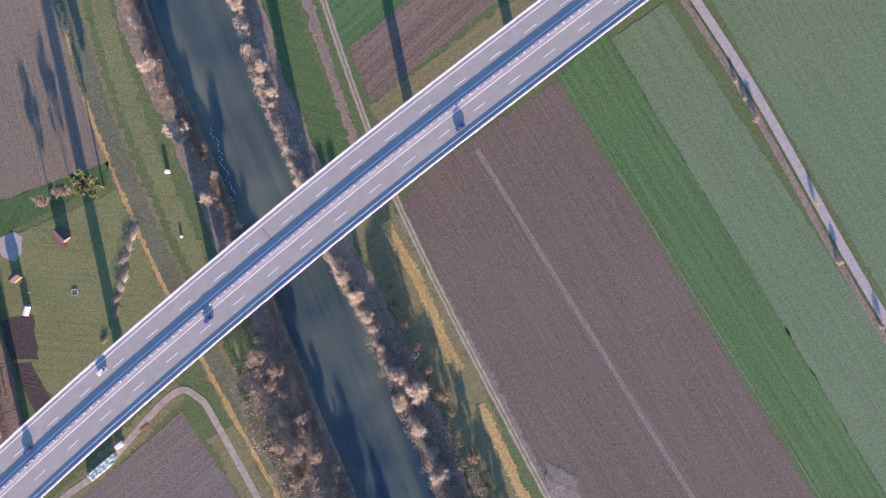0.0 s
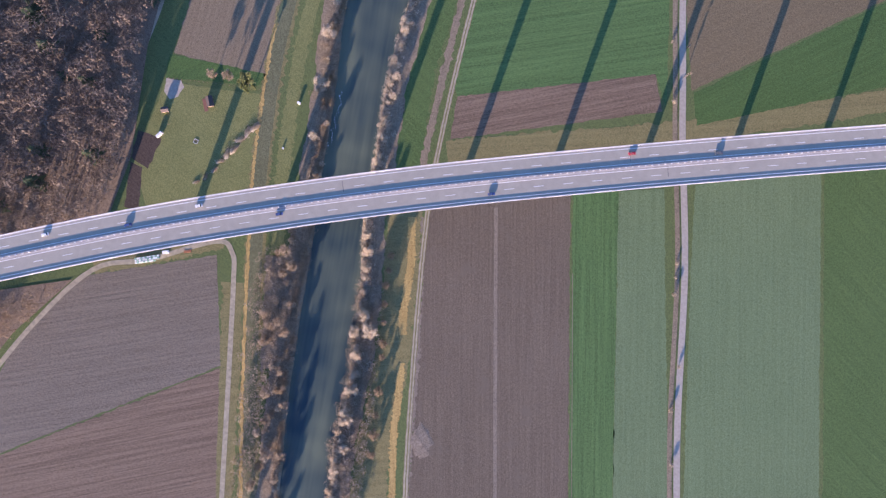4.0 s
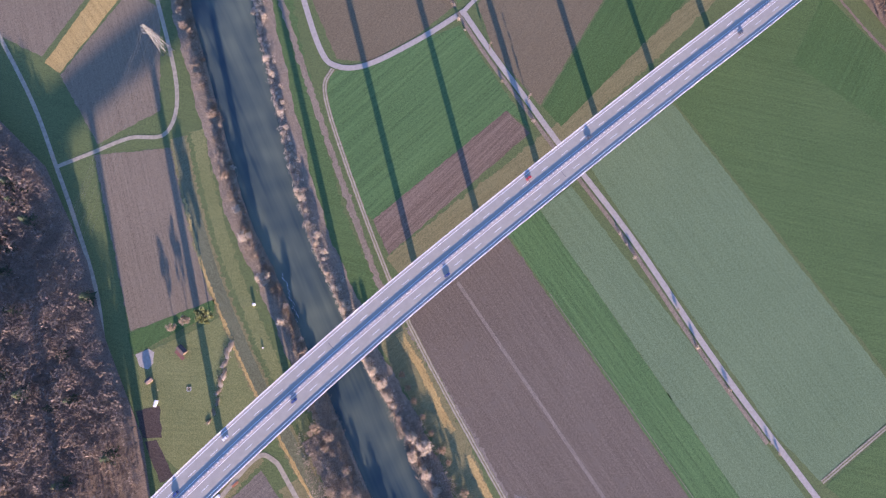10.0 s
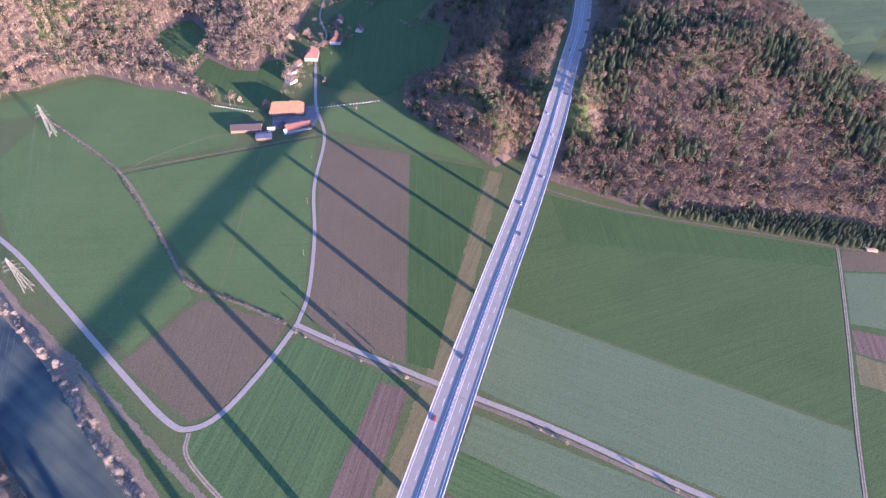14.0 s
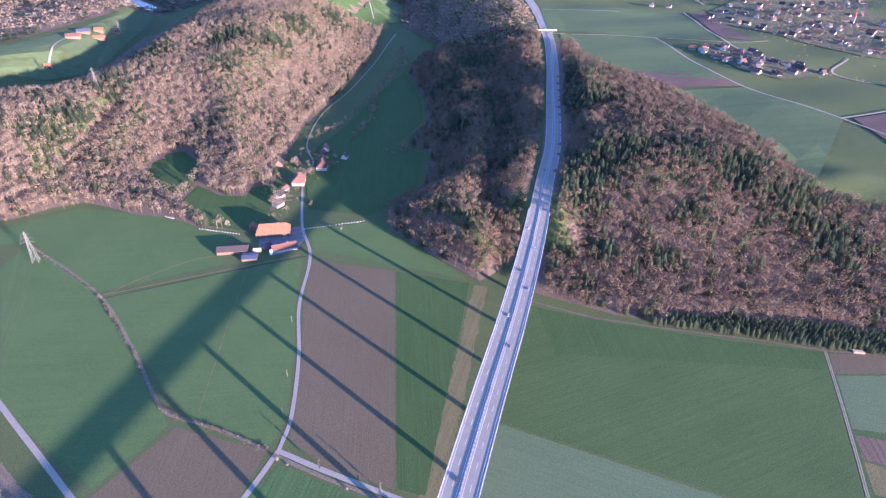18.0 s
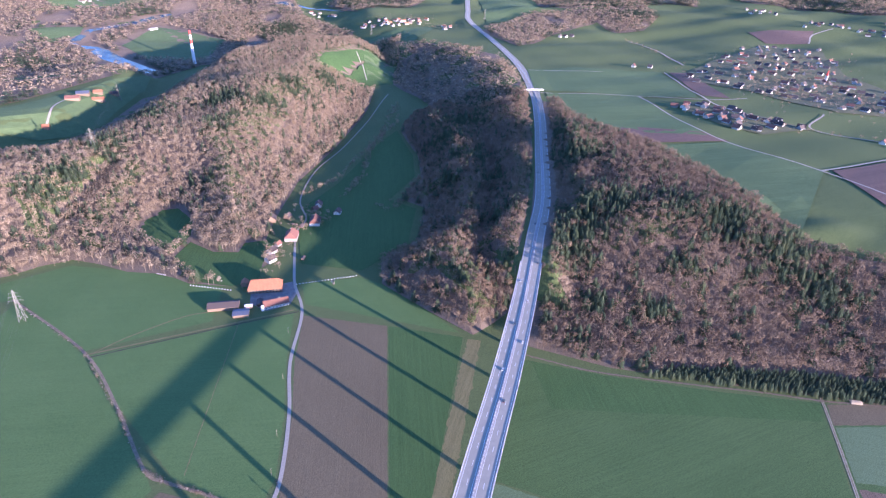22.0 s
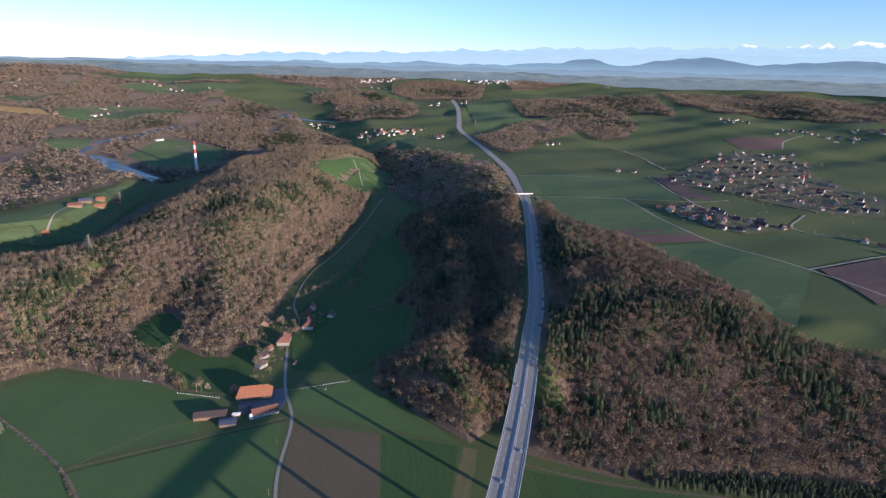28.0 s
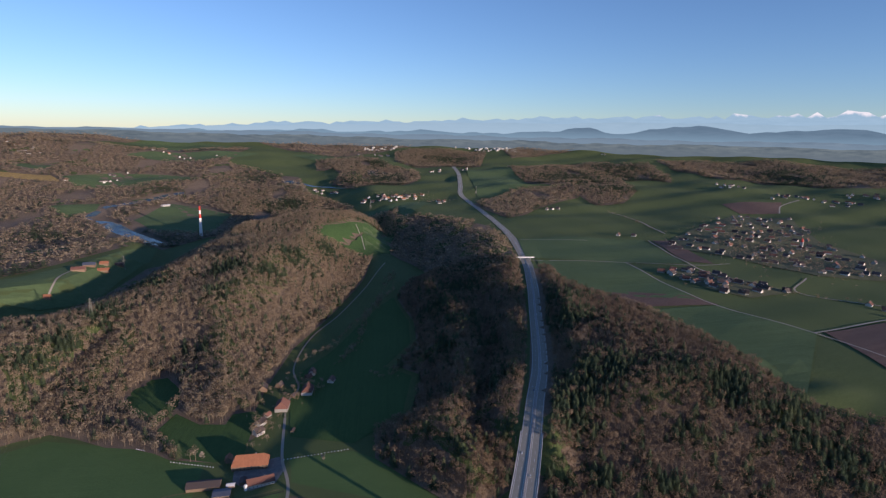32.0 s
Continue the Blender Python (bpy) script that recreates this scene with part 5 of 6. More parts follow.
house(ground_at(826, 2730), 40, 16, 6, 8, 0.4, M_white, M_lightcon, "long white building in the river bend", windows=False, category="building")
# white blocks of the distant town
for k_ in range(70):
    f_ = rng.uniform(0, 1)
    x, y = (3385 + 190 * f_ + rng.normal(0, 50), 3320 - 440 * f_ + rng.normal(0, 70)) if k_ < 46 else (2660 + 300 * f_ + rng.normal(0, 30), 3770 - 150 * f_ + rng.normal(0, 30))
    tall_ = rng.uniform(5, 14)
    house(ground_at(x, y), rng.uniform(9, 26), 9, tall_, tall_ + 1.5, rng.uniform(-0.3, 0.3), M_white, M_lightcon, "pale apartment block of the distant town", "blocks of the distant town", windows=False, over=0.2, category="apartment block")

# church of the village
church = empty("church", ground_at(1951, 428), "white village church with a slim pointed tower", "church")
bm = bmesh.new()
add_box(bm, -12, -6, -2, 10, 6, 8)
part("nave", bm, M_white, church)
bm = bmesh.new()
bmesh.ops.create_cone(bm, cap_ends=True, segments=4, radius1=10, radius2=0.5, depth=7, matrix=Matrix.Translation((-1, 0, 11.5)) @ Matrix.Rotation(0.785, 4, "Z") @ Matrix.Diagonal((1.5, 0.9, 1, 1)))
part("roof", bm, M_tile_red, church)
bm = bmesh.new()
add_box(bm, 10, -3.5, -2, 17, 3.5, 24)
part("tower", bm, M_white, church)
bm = bmesh.new()
bmesh.ops.create_cone(bm, cap_ends=True, segments=8, radius1=4.6, radius2=0.1, depth=16, matrix=Matrix.Translation((13.5, 0, 32)))
part("spire", bm, M_redpaint, church, "red pointed spire")

# tall chimney with red and white bands
stack = empty("chimney_stack", ground_at(755, 2123), "tall slim chimney with red and white bands", "chimney")
for k_ in range(8):
    bm = bmesh.new()
    z0, z1 = k_ * 15.0 - 4, (k_ + 1) * 15.0 - 4
    bmesh.ops.create_cone(bm, cap_ends=True, segments=20, radius1=6.2 - 0.35 * k_, radius2=6.2 - 0.35 * (k_ + 1), depth=z1 - z0, matrix=Matrix.Translation((0, 0, (z0 + z1) / 2)))
    part("section", bm, M_redpaint if k_ in (5, 7) else M_whitepaint, stack, "red band" if k_ in (5, 7) else "white shaft section")

# road bridge over the motorway
over = empty("overpass", (0, 0, 0), "slim concrete road bridge across the motorway", "bridge")
c, a = highway_at(float(np.interp(1118, hp[:, 0], seg)))
bm = bmesh.new()
add_box(bm, -3, -24, 5.2, 3, 24, 6.2, a + 0.2, c)
part("deck", bm, M_lightcon, over)
for s_ in (-1, 1):
    bm = bmesh.new()
    add_box(bm, s_ * 3 - 0.15, -24, 6.2, s_ * 3 + 0.15, 24, 7.2, a + 0.2, c)
    part("parapet", bm, M_lightcon, over)
    bm = bmesh.new()
    add_box(bm, -2, s_ * 14 - 0.5, -1.5, 2, s_ * 14 + 0.5, 5.2, a + 0.2, c)
    part("pier", bm, M_concrete, over)

# ---- trees and bushes that stand alone ----
def limb_tree(name, tall, crown_wide, twigs, material, label, seed, thick=1.0, crown_low=0.25, leafy=False, category="tree"):
    """One tree: a tapered trunk with limbs, and a crown of many fine twigs or leaves."""
    r_ = np.random.default_rng(seed)
    ob = empty(name, (0, 0, -500), label, category)
    bm = bmesh.new()
    add_bar(bm, (0, 0, -0.6), (0.1, 0.05, tall * 0.5), tall * 0.022, tall * 0.013, 7)
    add_bar(bm, (0.1, 0.05, tall * 0.5), (0.0, 0.1, tall * 0.92), tall * 0.013, tall * 0.003, 6)
    tips = []
    for k_ in range(11):
        a_, z0 = k_ * 2.4 + r_.uniform(-0.3, 0.3), tall * r_.uniform(crown_low, 0.7)
        rr = crown_wide * r_.uniform(0.45, 0.8)
        tip = (math.cos(a_) * rr, math.sin(a_) * rr, z0 + tall * r_.uniform(0.12, 0.25))
        add_bar(bm, (0.05, 0.03, z0), tip, tall * 0.008, tall * 0.002, 3)
        tips.append(tip)
    part("trunk", bm, M_bark, ob)
    v, f = [], []
    tips.append((0, 0.1, tall * 0.9))
    tips.append((0, 0, tall * 0.7))
    for _ in range(twigs):
        c_ = np.array(tips[int(r_.integers(0, len(tips)))])
        start = c_ * np.array([0.75, 0.75, 1]) + r_.normal(0, 0.09 * crown_wide, 3)
        way = r_.normal(0, 1, 3) + np.array([c_[0], c_[1], 0]) / (crown_wide + 0.1) * 0.7 + np.array([0, 0, 0.35])
        way /= np.linalg.norm(way) + 1e-9
        reach = crown_wide * (r_.uniform(0.08, 0.16) if leafy else r_.uniform(0.2, 0.48))
        tip = start + way * reach
        tip[2] = min(max(tip[2], 0.15), tall * 1.03)
        side = np.cross(way, r_.normal(0, 1, 3))
        side = side / (np.linalg.norm(side) + 1e-9) * (reach * 0.45 if leafy else 0.045 * thick)
        n_ = len(v)
        v += [start - side, start + side, tip]
        f.append((n_, n_ + 1, n_ + 2))
    crown = arrays_ob("crown", np.array(v), np.array(f), material)
    crown.parent = ob
    return ob


TREES = {
    "pale": limb_tree("bare_tree", 9.0, 3.8, 1250, M_willow, "pale bare tree with fine bushy twigs on the river bank", 1, 1.7, 0.12),
    "brown": limb_tree("bare_tree", 11.0, 4.2, 1150, M_twig_pale, "bare brown tree on the river bank", 2, 1.8, 0.15),
    "bush": limb_tree("bare_bush", 4.5, 3.0, 800, M_willow, "low pale leafless bush on the river bank", 3, 1.8, 0.06, category="bush"),
    "dark": limb_tree("bare_bush", 5.5, 3.3, 760, M_twig_brown, "dark leafless bush on the river bank", 4, 1.9, 0.06, category="bush"),
    "green": limb_tree("evergreen_tree", 13.0, 4.6, 2600, M_leaf, "bushy olive-green garden tree beside the lawn", 5, 1.0, 0.3, True),
    "poplar": limb_tree("slim_tree", 13.0, 1.5, 700, M_twig_pale, "slim pale poplar beside the field road", 6, 2.4, 0.1),
}


def plant(kind, x, y, scale, turn, group=""):
    ob = copy_thing(TREES[kind], Matrix.Translation(ground_at(x, y, -0.1)) @ Matrix.Rotation(turn, 4, "Z") @ Matrix.Scale(scale, 4))
    if group:
        ob["group"] = group
    return ob


r_ = np.random.default_rng(42)
for bank, sign, kinds, grp in ((RIVER_W, 1, ("brown", "bush", "brown", "dark"), "trees of the west river bank"), (RIVER_E, -1, ("pale", "bush", "pale", "bush"), "trees of the east river bank")):
    line = [p[:2] for p in bank]
    a_, b_, t_, nrm = sides(line, 1.0)
    for k_ in range(4, len(line) - 14):
        (x0, y0), (x1, y1) = line[k_], line[k_ + 1]
        n_ = max(1, int(math.hypot(x1 - x0, y1 - y0) / 4.8))
        for j in range(n_):
            f_ = (j + r_.uniform(0, 1)) / n_
            x, y = x0 + (x1 - x0) * f_, y0 + (y1 - y0) * f_
            south = y < -5
            off = r_.uniform(-1.0, (22 if sign > 0 else 6) if south else 7)
            if line_distance(np.array([x]), np.array([y]), HIGHWAY)[0][0] < 13 and not south:
                continue
            kd = kinds[int(r_.integers(0, 4))]
            plant(kd, x + nrm[k_][0] * off * sign, y + nrm[k_][1] * off * sign, r_.uniform(0.6, 1.3) if south else r_.uniform(0.5, 1.1), r_.uniform(0, 6.28), grp)
plant("pale", -12, -72, 1.9, 0.4)
for x, y, s_ in ((-43, -14, 1.1), (-37, -24, 1.3), (-33, -35, 1.0), (-21, -79, 1.2), (-13, -91, 1.3), (-8, -104, 1.0), (-3, -114, 1.2), (3, -134, 1.3), (8, -154, 1.2)):
    plant("pale", x, y, s_, x, "pale bushes at the water's edge")
for x, y, s_ in ((-22, -20, 1.0), (-19, -30, 0.9), (-16, -40, 1.1), (-11, -52, 0.9), (-6, -64, 0.8), (0, -77, 1.2), (4, -86, 0.8), (12, -108, 1.3), (18, -124, 0.9), (23, -136, 1.4), (28, -150, 1.1)):
    plant("dark", x, y, s_, x, "dark bushes in the bank meadow")
for x, y, s_ in ((-88, -49, 1.3), (-79, -56, 1.2), (-70, -81, 1.1), (-64, -99, 1.2), (-82, -94, 1.0), (-60, -123, 1.0), (-57, -143, 1.1), (-74, -112, 1.0)):
    plant("brown", x, y, s_, x, "round brown bushes of the west bank")
for x, y, s_ in ((-128, 97, 1.6), (-117, 63, 1.7), (-133, 120, 1.2), (-107, 30, 1.1), (-74, 92, 1.1), (-86, 128, 1.1)):
    plant("pale", x, y, s_, x, "big pale bushes by the water")
plant("green", -160, 41, 1.8, 0.3)
plant("brown", -187, 36, 1.0, 0.9)
plant("brown", -176, 40, 1.15, 2.9)
plant("pale", 183, 624, 1.1, 0.9)
plant("pale", 293, 522, 1.0, 2.0)
for x, y, s_ in ((80, 232, 1.0), (83, 287, 0.7), (105, 184, 1.0), (97, 203, 0.6)):
    plant("poplar", x, y, s_, x, "slim trees by the field road")
for x, y in ((163, 66), (167, 57), (171, 46), (197, 2), (206, -28), (224, -62), (246, -104), (251, -112), (62, 262), (90, 203), (110, 166), (66, 252)):
    plant("bush", x - 4, y - 1, r_.uniform(0.4, 0.75), x, "bushes in the ditch")
for k_ in range(46):
    f_ = r_.uniform(0, 6)
    i_ = int(f_)
    brook = [(-25, 745), (12, 584), (12, 470), (6, 378), (16, 351), (38, 315), (57, 273)]
    (x0, y0), (x1, y1) = brook[i_], brook[min(i_ + 1, 6)]
    plant("bush" if k_ % 3 else "dark", x0 + (x1 - x0) * (f_ - i_) + r_.normal(0, 1.0), y0 + (y1 - y0) * (f_ - i_), r_.uniform(0.18, 0.42), f_, "bushes along the brook")

# thickets, hedges and garden trees in the hamlets
thick = [bare_tree(rng, 30, 26, 0.075, 1.9, 1.8, 3) for _ in range(5)]
for bank, sgn, n_, reach, tone, lab in ((RIVER_W, 1, 1500, 9.0, M_twig_brown, "dense brown brush along the water's edge"), (RIVER_E, -1, 1300, 7.0, M_willow, "pale grey brush along the water's edge")):
    p_ = np.array([q[:2] for q in bank])
    u_ = r_.uniform(8, len(p_) - 22, n_)
    i_ = u_.astype(int)
    q_ = p_[i_] + (p_[i_ + 1] - p_[i_]) * (u_ - i_)[:, None] + sides(p_, 1.0)[3][i_] * (sgn * (-0.8 + np.abs(r_.normal(0, 0.5, n_)) * reach))[:, None]
    ok = line_distance(q_[:, 0], q_[:, 1], HIGHWAY)[0] > 6
    wood("thicket", (q_[ok, 0], q_[ok, 1]), (1.2, 4.2), tone, thick, lab, 71, 1.1)
spots = scatter([(-30, -218), (-42, -165), (-64, -105), (-86, -40), (-106, -52), (-90, -110), (-66, -165), (-48, -222)], 4.2, (), 61)
wood("thicket", spots, (3.0, 7.5), M_twig_pale, thick, "dense leafless thicket along the river", 62)
spots = scatter([(17, -207), (-2, -156), (-17, -100), (-37, -42), (-20, -36), (2, -90), (20, -140), (40, -192)], 3.1, (), 63)
wood("thicket", spots, (2.5, 6.5), M_twig_pale, thick, "pale leafless scrub along the river", 64)
hx, hy = [], []
for line, n_, spread in (([(415, 812), (502, 829), (604, 901), (715, 972), (810, 1030), (940, 1180)], 130, 3.0), ([(487, 688), (538, 677), (501, 662)], 26, 8.0), ([(265, 640), (300, 700), (350, 740), (400, 720)], 30, 12.0),
                         ([(1270, 500), (1270, 400), (1300, 300)], 40, 26.0), ([(1620, 330), (1800, 500), (2000, 560), (2350, 660)], 900, 95.0), ([(1640, 260), (1850, 270)], 50, 40.0), ([(1560, 2170), (1800, 2080), (1760, 1850)], 120, 38.0),
                         ([(1050, 800), (1130, 900), (1300, 1090), (1460, 1290)], 160, 9.0), ([(2200, 1240), (1870, 830)], 36, 5.0), ([(1330, 285), (1400, 120)], 12, 4.0), ([(100, 800), (0, 830), (-60, 815)], 60, 9.0), ([(470, 760), (560, 820), (640, 910), (760, 1010), (900, 1150)], 150, 4.0), ([(330, 690), (400, 720), (380, 760)], 40, 14.0), ([(240, 600), (280, 640), (310, 665)], 24, 8.0)):
    f_ = r_.uniform(0, len(line) - 1.001, n_)
    i_ = f_.astype(int)
    p_ = np.array(line, float)
    q_ = p_[i_] + (p_[i_ + 1] - p_[i_]) * (f_ - i_)[:, None] + r_.normal(0, spread, (n_, 2))
    hx.append(q_[:, 0])
    hy.append(q_[:, 1])
hx, hy = np.concatenate(hx), np.concatenate(hy)
ok = line_distance(hx, hy, HIGHWAY)[0] > 20
bk = np.array([(-25, 745), (12, 584), (12, 470), (6, 378), (16, 351), (38, 315), (57, 273)], float)
f_ = r_.uniform(0, 5.999, 420)
i_ = f_.astype(int)
q_ = bk[i_] + (bk[i_ + 1] - bk[i_]) * (f_ - i_)[:, None] + r_.normal(0, 1.3, (420, 2))
wood("hedge_brush", (q_[:, 0], q_[:, 1]), (0.9, 2.6), M_twig_pale, thick, "low brown scrub lining the brook", 68, 1.3)
wood("hedge_trees", (hx[ok], hy[ok]), (5, 13), M_twig_brown, BARE_SLOPE, "scattered leafless hedge and garden trees", 65, 1.2)
wood("tree_clump", scatter([(205, 745), (222, 700), (262, 722), (300, 800), (290, 850), (240, 850)], 6.5, (), 66), (12, 19), M_twig_pale, BARE, "pale leafless tree clump beside the hill meadow", 67)
patch("field", NOTCH, M_green_c, 0.7, "bright green hillside meadow between trees", 12)
patch("field", SECOND, M_green_c, 0.6, "bright green hillside meadow above the farm", 12)
patch("field", [(290, 600), (345, 530), (440, 545), (540, 640), (530, 700), (640, 760), (720, 860), (790, 1000), (720, 965), (604, 890), (500, 820), (400, 770), (340, 690)], M_green_c, 0.5, "shaded green meadow in the side valley", 20)

# ---- vehicles on the motorway ----
M_tyre = plain("tyre_rubber", (0.03, 0.03, 0.03), 0.9)
M_lamp = plain("lamp_glass", (0.7, 0.7, 0.66), 0.2)
M_tail = plain("tail_lamp_red", (0.45, 0.02, 0.02), 0.3)


def car(paint, label, length=4.4, tall=1.48):
    ob = empty("car", (0, 0, -400), label, "car")
    bm = bmesh.new()
    add_box(bm, -length / 2, -0.88, 0.28, length / 2, 0.88, 0.86)
    bmesh.ops.bevel(bm, geom=bm.edges[:], offset=0.13, segments=2, affect="EDGES")
    part("body", bm, paint, ob)
    bm = bmesh.new()
    cab = bmesh.ops.create_cube(bm, size=1, matrix=Matrix.Translation((-0.25, 0, (tall + 0.8) / 2)) @ Matrix.Diagonal((length * 0.58, 1.6, tall - 0.8, 1)))["verts"]
    for v in cab:
        if v.co.z > 1:
            v.co.x = -0.25 + (v.co.x + 0.25) * 0.66
            v.co.y *= 0.84
    part("cabin", bm, M_glass, ob, "dark window glass")
    bm = bmesh.new()
    add_box(bm, -0.25 - length * 0.19, -0.66, tall - 0.02, -0.25 + length * 0.19, 0.66, tall + 0.035)
    part("roof_panel", bm, paint, ob)
    for sx in (-1, 1):
        for sy in (-1, 1):
            bm = bmesh.new()
            bmesh.ops.create_cone(bm, cap_ends=True, segments=14, radius1=0.32, radius2=0.32, depth=0.22, matrix=Matrix.Translation((sx * length * 0.3, sy * 0.8, 0.32)) @ Matrix.Rotation(1.5708, 4, "X"))
            part("wheel", bm, M_tyre, ob)
    for sy in (-1, 1):
        bm = bmesh.new()
        add_box(bm, length / 2 - 0.06, sy * 0.62 - 0.18, 0.6, length / 2 + 0.02, sy * 0.62 + 0.18, 0.76)
        part("headlight", bm, M_lamp, ob)
        bm = bmesh.new()
        add_box(bm, -length / 2 - 0.02, sy * 0.64 - 0.16, 0.62, -length / 2 + 0.05, sy * 0.64 + 0.16, 0.78)
        part("tail_light", bm, M_tail, ob)
    return ob


CARS = [car(plain("white_car_paint", (0.75, 0.75, 0.75), 0.3, 0, 0.03), "white car driving on the motorway"), car(plain("blue_car_paint", (0.05, 0.09, 0.22), 0.3, 0, 0.05), "dark blue car driving on the motorway"),
        car(plain("grey_car_paint", (0.16, 0.17, 0.18), 0.3, 0.4, 0.05), "dark grey car driving on the motorway"), car(plain("red_car_paint", (0.55, 0.05, 0.06), 0.3, 0, 0.05), "red car driving on the motorway")]
for x, lane, kind in ((-131, 8.2, 0), (-166, 4.2, 1), (-93, -4.2, 1), (14, -8.2, 1), (88, 8.2, 3), (133, 4.2, 2), (330, -8.2, 0), (355, 4.2, 2), (395, -4.2, 0), (430, 8.2, 0), (470, -8.2, 2),
                      (560, 4.2, 1), (640, -8.2, 0), (720, 8.2, 2), (290, 4.2, 0), (-205, 8.2, 0), (-240, -8.2, 2), (255, -4.2, 2), (860, -8.2, 2)):
    s_ = float(np.interp(x, hp[:, 0], seg))
    c, a = highway_at(s_)
    at = (c.x - math.sin(a) * lane, c.y + math.cos(a) * lane, c.z + 0.055)
    ob = copy_thing(CARS[kind], Matrix.Translation(at) @ Matrix.Rotation(a + (math.pi if lane > 0 else 0), 4, "Z"))
    ob["group"] = "cars on the motorway"
for ob in CARS + list(TREES.values()):
    for o in list(ob.children_recursive) + [ob]:
        bpy.data.objects.remove(o)

# ---- round bales beside the western field ----
M_bale_w, M_bale_g = plain("white_bale_wrap", (0.7, 0.74, 0.72), 0.45, 0, 0.08, 2.0), plain("green_bale_wrap", (0.22, 0.42, 0.32), 0.45, 0, 0.15, 2.0)
bm = bmesh.new()
bmesh.ops.create_cone(bm, cap_ends=True, segments=16, radius1=0.68, radius2=0.68, depth=1.25, matrix=Matrix.Translation((0, 0, 0.62)))
bmesh.ops.bevel(bm, geom=[e for e in bm.edges if e.is_boundary or abs(e.calc_length()) < 0.4], offset=0.08, segments=1, affect="EDGES")
bale_me = bpy.data.meshes.new("round_bale")
bm.to_mesh(bale_me)
bm.free()
meshes = []
for mat_ in (M_bale_w, M_bale_g):
    me = bale_me.copy()
    me.materials.append(mat_)
    meshes.append(me)
for k_ in range(34):
    row, col = divmod(k_, 12)
    g_ = 1 if (k_ * 7 % 5) < 2 else 0
    ob = new("round_bale", meshes[g_])
    u_, w_ = -8 + col * 1.42 + r_.uniform(-0.1, 0.1), row * 1.45 + r_.uniform(-0.1, 0.1)
    ob.location = (-173 + u_ * 0.82 + w_ * 0.57, -97 + u_ * 0.57 - w_ * 0.82, 0.12)
    tagged(ob, "green film-wrapped round bale stacked beside the track" if g_ else "white film-wrapped round bale stacked beside the track", "bale", "stack of wrapped bales")
bm = bmesh.new()
add_box(bm, -2.2, -1.1, 0.0, 2.2, 1.1, 1.6, 0.6)
bmesh.ops.bevel(bm, geom=bm.edges[:], offset=0.2, segments=2, affect="EDGES")
ob = tagged(part("farm_trailer", bm, M_whitepaint), "small white covered trailer beside the bales", "trailer")
ob.location = (-163, -88, 0.12)

# ---- the garden by the river ----
hut = house((-182, 19, 0.05), 6.5, 4.0, 2.3, 3.4, -0.9, M_wood, M_tile_brown, "small brown garden hut on the lawn", windows=False, category="garden hut", over=0.4)
terrace = part("terrace", (lambda b_: (add_box(b_, -4.5, -1.3, 0, 4.5, 1.3, 0.12), b_)[1])(bmesh.new()), M_tile_red)
tagged(terrace, "reddish paved terrace beside the garden hut", "terrace")
terrace.location, terrace.rotation_euler = (-184.5, 15.5, 0.08), (0, 0, -0.9)
sand = empty("sandbox", (-179, -10, 0.07), "small square sandbox with a pale wooden rim on the lawn", "sandbox")
for k_ in range(4):
    bm = bmesh.new()
    add_box(bm, -1.5, 1.3, 0, 1.5, 1.5, 0.3, k_ * 1.5708)
    part("rim_board", bm, M_lightcon, sand)
bm = bmesh.new()
add_box(bm, -1.3, -1.3, 0, 1.3, 1.3, 0.15)
part("sand_fill", bm, M_earth_d, sand)
shed_ = house((-207, 0, 0.05), 4.5, 3.0, 2.1, 3.0, 0.6, M_wood, M_tile_brown, "small wooden shed with a pointed roof", windows=False, category="shed", over=0.3)
patch("gravel_yard", [(-217, 20), (-207, 23), (-203, 20), (-204, 12), (-208, 8), (-214, 11)], M_gravel, 0.1, "pale gravel yard at the garden edge")
van = empty("van", (-203, -17, 0.1), "white van parked at the garden edge", "van", turn=1.2)
bm = bmesh.new()
add_box(bm, -2.6, -0.98, 0.35, 2.5, 0.98, 2.2)
bmesh.ops.bevel(bm, geom=bm.edges[:], offset=0.18, segments=2, affect="EDGES")
part("body", bm, M_whitepaint, van)
bm = bmesh.new()
add_box(bm, 2.0, -0.85, 1.3, 2.53, 0.85, 2.05)
part("windscreen", bm, M_glass, van)
for sx in (-1.6, 1.6):
    for sy in (-1, 1):
        bm = bmesh.new()
        bmesh.ops.create_cone(bm, cap_ends=True, segments=14, radius1=0.34, radius2=0.34, depth=0.22, matrix=Matrix.Translation((sx, sy * 0.9, 0.34)) @ Matrix.Rotation(1.5708, 4, "X"))
        part("wheel", bm, M_tyre, van)
M_brush = woods("cut_brushwood", (0.32, 0.26, 0.18), (0.45, 0.38, 0.28), (0.5, 0.46, 0.4))
